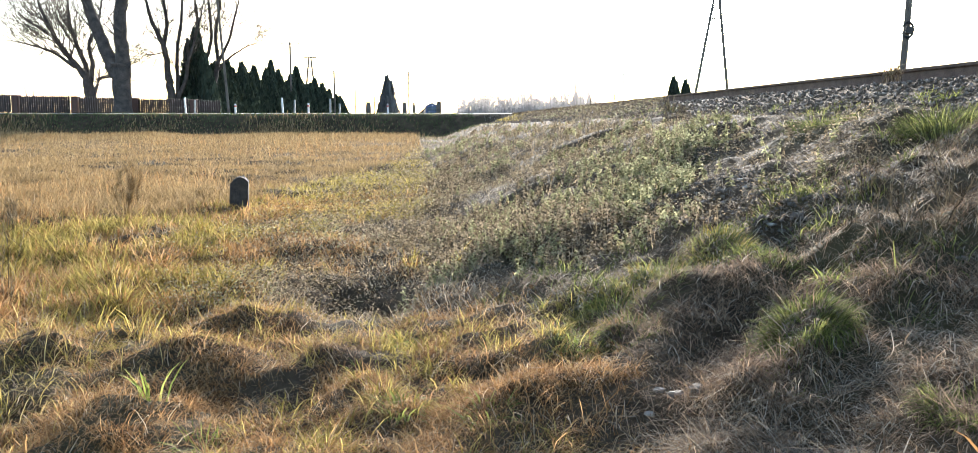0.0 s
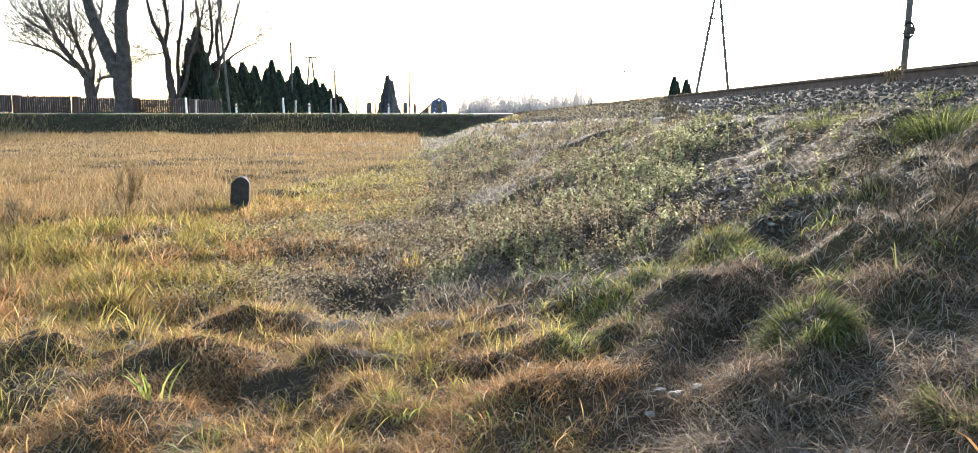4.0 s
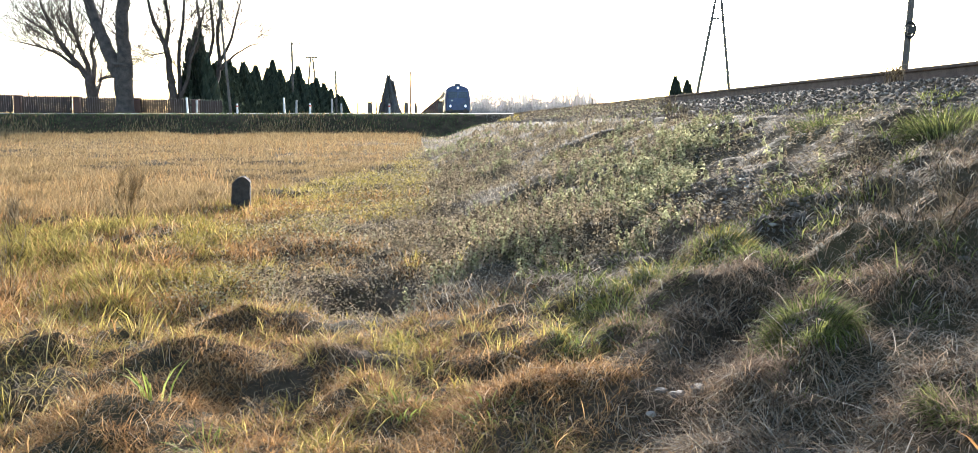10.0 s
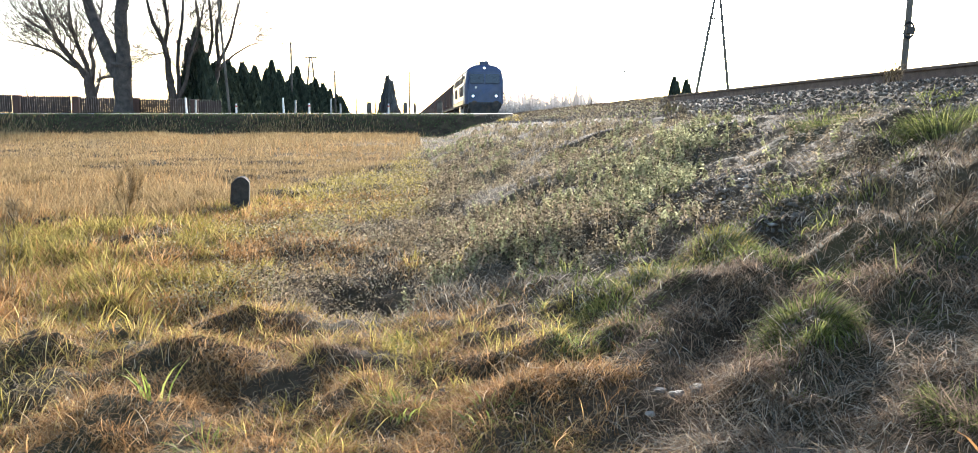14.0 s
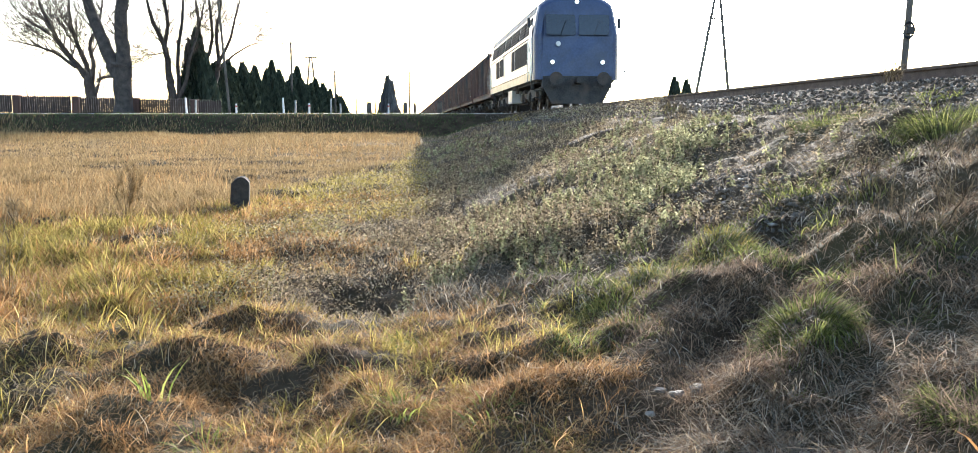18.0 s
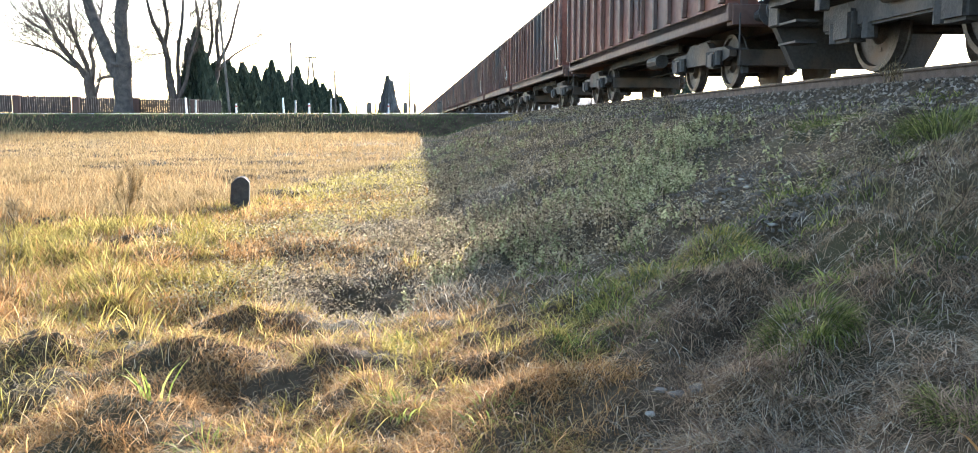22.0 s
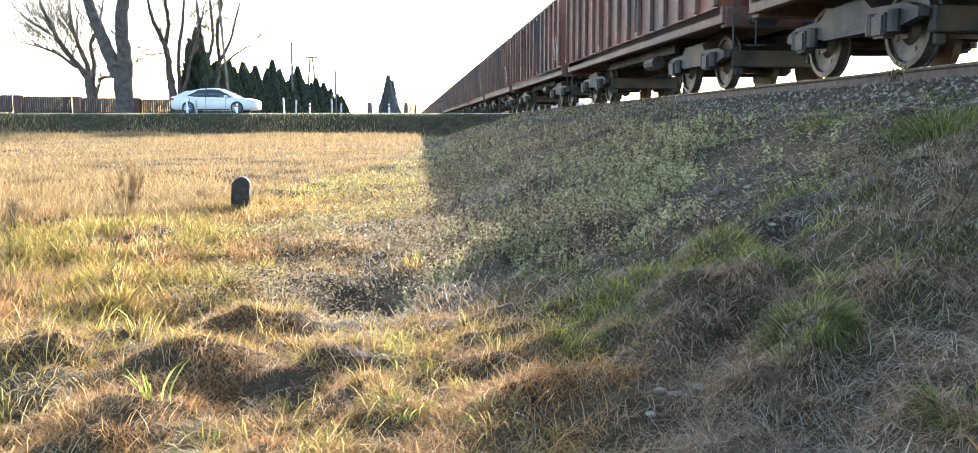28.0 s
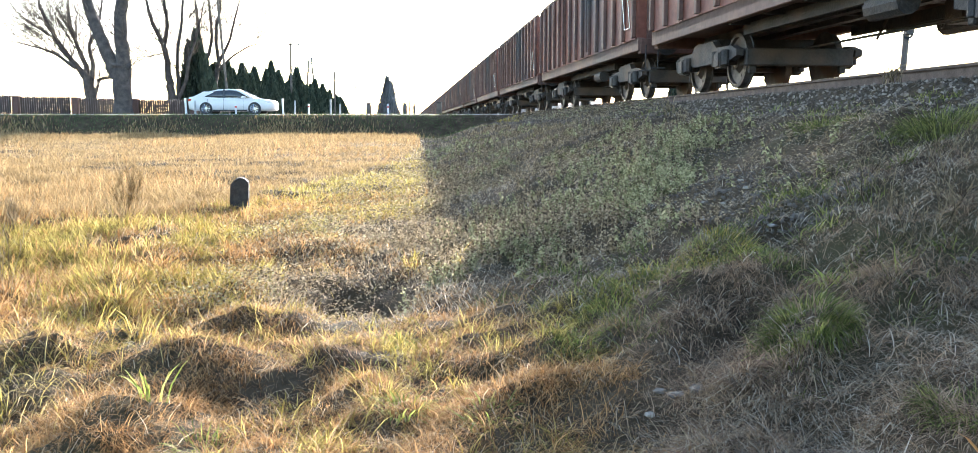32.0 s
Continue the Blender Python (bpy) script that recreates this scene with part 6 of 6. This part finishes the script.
# dry weed stalks standing up beside the camera and by the marker
for i, (xx, yy, h, lab) in enumerate(((-3.66, 8.7, 0.62, "feathery reddish dry weed stalk"), (-4.9, 8.8, 0.4, "thin dry weed stalk"), (-3.75, 11.3, 0.25, "short dark dry weed in straw"), *[(wx, wy, wh, "dark branching dry weed on the slope") for wx, wy, wh in ((1.71, 3.39, 0.2), (1.81, 3.32, 0.24), (1.8, 3.8, 0.2), (1.89, 4.33, 0.18), (1.95, 3.6, 0.26), (1.66, 3.3, 0.16), (2.04, 4.6, 0.2), (2.2, 4.2, 0.24), (2.45, 4.5, 0.2), (1.6, 3.7, 0.14), (2.3, 5.3, 0.2))],
                                       (4.3, 9.38, 0.3, "pale dry weed growing beside the rail"), (4.42, 9.5, 0.26, "pale dry weed growing beside the rail"), (2.79, 13.46, 0.35, "dry flower stalks at the foot of the ballast"), (2.9, 13.0, 0.3, "dry flower stalks at the foot of the ballast"), (-2.94, 5.2, 0.5, "thin dry weed stalk"))):
    rng = random.Random(40 + i)
    t = tagged(new("dry_weed"), lab, "weed", "dry weeds")
    t.location = (xx, yy, float(height(xx, yy)) - 0.02)
    plume = 3 if i in (0, 2) else 1
    stems = [bough(rng, (rng.uniform(-0.06, 0.06), rng.uniform(-0.06, 0.06), 0), (rng.gauss(0, 0.12 / plume), rng.gauss(0, 0.12), 1), h * rng.uniform(0.6, 1.1), 0.001 + 0.0004 * yy, 0.13, 0.03, 0.3, 6) for _ in range(6 if yy < 6 else 9 + 2 * plume)]
    extra = []
    for sm in stems:
        spread(rng, sm, 9 * plume, h * 0.2 / plume ** 0.5, 0.6, extra, 1, low=0.2 + 0.15 * plume, least=0.0008 + 0.00035 * yy)
    part("branchwork", limb_mesh("branchwork", stems + extra, STRAW if i in (0, 2) else BROWN_LEAF, 4), BROWN_LEAF, t)

# ---- white car ----


def sedan():
    c = tagged(new("sedan_car"), "white four-door sedan car on the road", "car")

    def ring(x, zb, zt, w, zmid=0.62):
        """Cross-section of the lower body at x."""
        return [(x, -w * 0.93, zb), (x, -w, zb + 0.12), (x, -w, zmid), (x, -w * 0.95, zt - 0.05), (x, -w * 0.84, zt), (x, w * 0.84, zt), (x, w * 0.95, zt - 0.05), (x, w, zmid), (x, w, zb + 0.12), (x, w * 0.93, zb)]
    body = [(-2.43, 0.42, 0.86, 0.74), (-2.38, 0.3, 0.99, 0.82), (-2.1, 0.22, 1.04, 0.89), (-1.5, 0.2, 1.02, 0.915), (-0.5, 0.2, 0.97, 0.92), (0.6, 0.2, 0.95, 0.92), (1.2, 0.2, 0.955, 0.915), (1.8, 0.21, 0.92, 0.89), (2.2, 0.22, 0.85, 0.84), (2.38, 0.24, 0.77, 0.76), (2.45, 0.28, 0.69, 0.67)]
    part("body", loft(bmesh.new(), [ring(x, zb, zt, w, (zb + zt) / 2 + 0.05) for x, zb, zt, w in body]), CAR_WHITE, c, "glossy white car body", smooth=True)

    def hoop(x, zt, w, wt):
        return [(x, -w, 0.92), (x, -(w + wt) / 2 - 0.02, (0.92 + zt) / 2), (x, -wt, zt - 0.04), (x, -wt * 0.8, zt), (x, wt * 0.8, zt), (x, wt, zt - 0.04), (x, (w + wt) / 2 + 0.02, (0.92 + zt) / 2), (x, w, 0.92)]
    cabin = [(-1.9, 1.06, 0.78, 0.68), (-1.35, 1.31, 0.82, 0.64), (-0.8, 1.44, 0.83, 0.62), (-0.1, 1.475, 0.83, 0.61), (0.35, 1.44, 0.83, 0.62), (0.85, 1.22, 0.81, 0.66), (1.3, 0.97, 0.78, 0.7)]
    part("windows", loft(bmesh.new(), [hoop(*h) for h in cabin]), CAR_GLASS, c, "dark car windows", smooth=True)
    top = [(x, zt + 0.012, w + 0.0, wt + 0.012) for x, zt, w, wt in cabin]
    bm = bmesh.new()
    loft(bm, [[(x, -wt - 0.01, zt - 0.085), (x, -wt, zt - 0.045), (x, -wt * 0.8, zt), (x, wt * 0.8, zt), (x, wt, zt - 0.045), (x, wt + 0.01, zt - 0.085), (x, wt * 0.8, zt - 0.03), (x, -wt * 0.8, zt - 0.03)] for x, zt, w, wt in top[1:5]])
    part("roof", bm, CAR_WHITE, c, smooth=True)
    for s in (-1, 1):
        for a, b, th in (((-1.25, 1.33), (-1.8, 1.02), 0.32), ((0.4, 1.43), (1.26, 0.97), 0.1), ((-0.38, 1.46), (-0.33, 0.95), 0.05)):
            bm = bmesh.new()
            y0, y1 = 0.63, 0.83
            loft(bm, [[(a[0] - th, s * (y0 - 0.03), a[1]), (a[0] + th, s * (y0 - 0.03), a[1]), (a[0] + th, s * (y0 + 0.035), a[1] - 0.03), (a[0] - th, s * (y0 + 0.035), a[1] - 0.03)],
                      [(b[0] - th, s * (y1 - 0.03), b[1]), (b[0] + th, s * (y1 - 0.03), b[1]), (b[0] + th, s * (y1 + 0.03), b[1]), (b[0] - th, s * (y1 + 0.03), b[1])]])
            part("pillar", bm, PLASTIC if th < 0.07 else CAR_WHITE, c)
        for xx, z1 in ((-1.28, 0.9), (-0.36, 0.95), (0.78, 0.92)):
            part("door_seam", boxed((xx - 0.008, *sorted((s * 0.9, s * 0.921))[:1], 0.26), (xx + 0.008, sorted((s * 0.9, s * 0.921))[1], z1)), PLASTIC, c)
        for xx in (-1.12, -0.18):
            part("door_handle", boxed((xx - 0.11, *sorted((s * 0.915, s * 0.94))[:1], 0.82), (xx + 0.11, sorted((s * 0.915, s * 0.94))[1], 0.855), 0.008), CAR_WHITE, c)
        part("mirror", boxed((0.72, *sorted((s * 0.9, s * 1.06))[:1], 0.93), (0.94, sorted((s * 0.9, s * 1.06))[1], 1.06), 0.03), CAR_WHITE, c)
        part("headlight", boxed((1.98, *sorted((s * 0.6, s * 0.86))[:1], 0.68), (2.34, sorted((s * 0.6, s * 0.86))[1], 0.79), 0.03), LAMP_CLEAR, c, "clear headlight")
        part("tail_lamp", boxed((-2.42, *sorted((s * 0.55, s * 0.84))[:1], 0.76), (-2.2, sorted((s * 0.55, s * 0.84))[1], 0.9), 0.02), LAMP_RED, c, "red tail lamp")
        part("sill_trim", boxed((-1.0, *sorted((s * 0.87, s * 0.9))[:1], 0.19), (1.0, sorted((s * 0.87, s * 0.9))[1], 0.27)), PLASTIC, c)
        part("belt_trim", boxed((-1.7, *sorted((s * 0.8, s * 0.845))[:1], 0.945), (1.15, sorted((s * 0.8, s * 0.845))[1], 0.965)), CHROME, c)
        for xx in (-1.37, 1.43):
            part("wheel_arch", lathe(bmesh.new(), [(s * 0.7, 0.37), (s * 0.924, 0.37)], "Y", 24, (xx, 0, 0.34)), PLASTIC, c)
            wh = part("wheel", lathe(bmesh.new(), [(s * -0.11, 0.27), (s * -0.11, 0.32), (s * -0.08, 0.335), (s * 0.08, 0.335), (s * 0.11, 0.32), (s * 0.11, 0.25), (s * 0.09, 0.24)], "Y", 28), RUBBER, c, "black tyre")
            wh.location = (xx, s * 0.835, 0.335)
            bm = bmesh.new()
            for k in range(10):
                a = k * math.tau / 10
                rod(bm, (0.05 * math.cos(a), s * 0.105, 0.05 * math.sin(a)), (0.235 * math.cos(a), s * 0.1, 0.235 * math.sin(a)), 0.022, 0.026, n=5)
            lathe(bm, [(s * 0.08, 0.06), (s * 0.115, 0.055)], "Y", 12)
            lathe(bm, [(s * 0.085, 0.225), (s * 0.115, 0.25), (s * 0.112, 0.255), (s * 0.08, 0.25)], "Y", 24)
            part("rim", bm, CHROME, wh, "spoked alloy rim")
    part("grille", boxed((2.3, -0.4, 0.42), (2.43, 0.4, 0.56), 0.02), PLASTIC, c)
    part("number_plate", boxed((2.4, -0.26, 0.33), (2.455, 0.26, 0.42)), WHITE_PAINT, c, "blank plate")
    return c


car = sedan()
car.scale = (0.92, 0.92, 0.91)

# ---- what moves ----


def train_rows(thing, back):
    walk(thing, [(t, on_track(FRONT_0 + back - SPEED * t)) for t in (0.0, 4.0, 8.0, 12.0, 16.0, 20.0, 24.0, 28.0, 32.0)])
    for w in thing.children:
        if w.name.startswith("wheelset"):
            turn = SPEED / w.location.z
            m = Matrix.Translation(w.location)
            step = 1.35 / turn
            n = int(32.0 / step) + 1
            walk(w, [(32.0 * k / n, m @ Matrix.Rotation(turn * 32.0 * k / n, 4, "X")) for k in range(n + 1)])


# car: seconds and metres short of where it stops
CAR_STOP = -13.73
CAR_WAY = [(0.0, -154.0), (24.0, -18.9), (25.0, -13.45), (25.5, -10.6), (26.5, -5.7), (27.5, -2.12), (28.0, -1.0), (28.5, -0.32), (29.0, 0.0), (32.0, 0.0)]


def car_rows():
    times = [t for t, _ in CAR_WAY]
    gone = [s for _, s in CAR_WAY]
    walk(car, [(t, pose(CAR_STOP + s, 47.0, 1.692)) for t, s in CAR_WAY])
    fine = [k * 0.05 for k in range(581)] + [32.0]
    for w in car.children:
        if w.name.startswith("wheel") and not w.name.startswith("wheel_arch"):
            m = Matrix.Translation(w.location)
            walk(w, [(t, m @ Matrix.Rotation(float(np.interp(t, times, gone)) / 0.335, 4, "Y")) for t in fine])


def motions():
    for thing, back in MOVERS:
        train_rows(thing, back)
    car_rows()


motions()
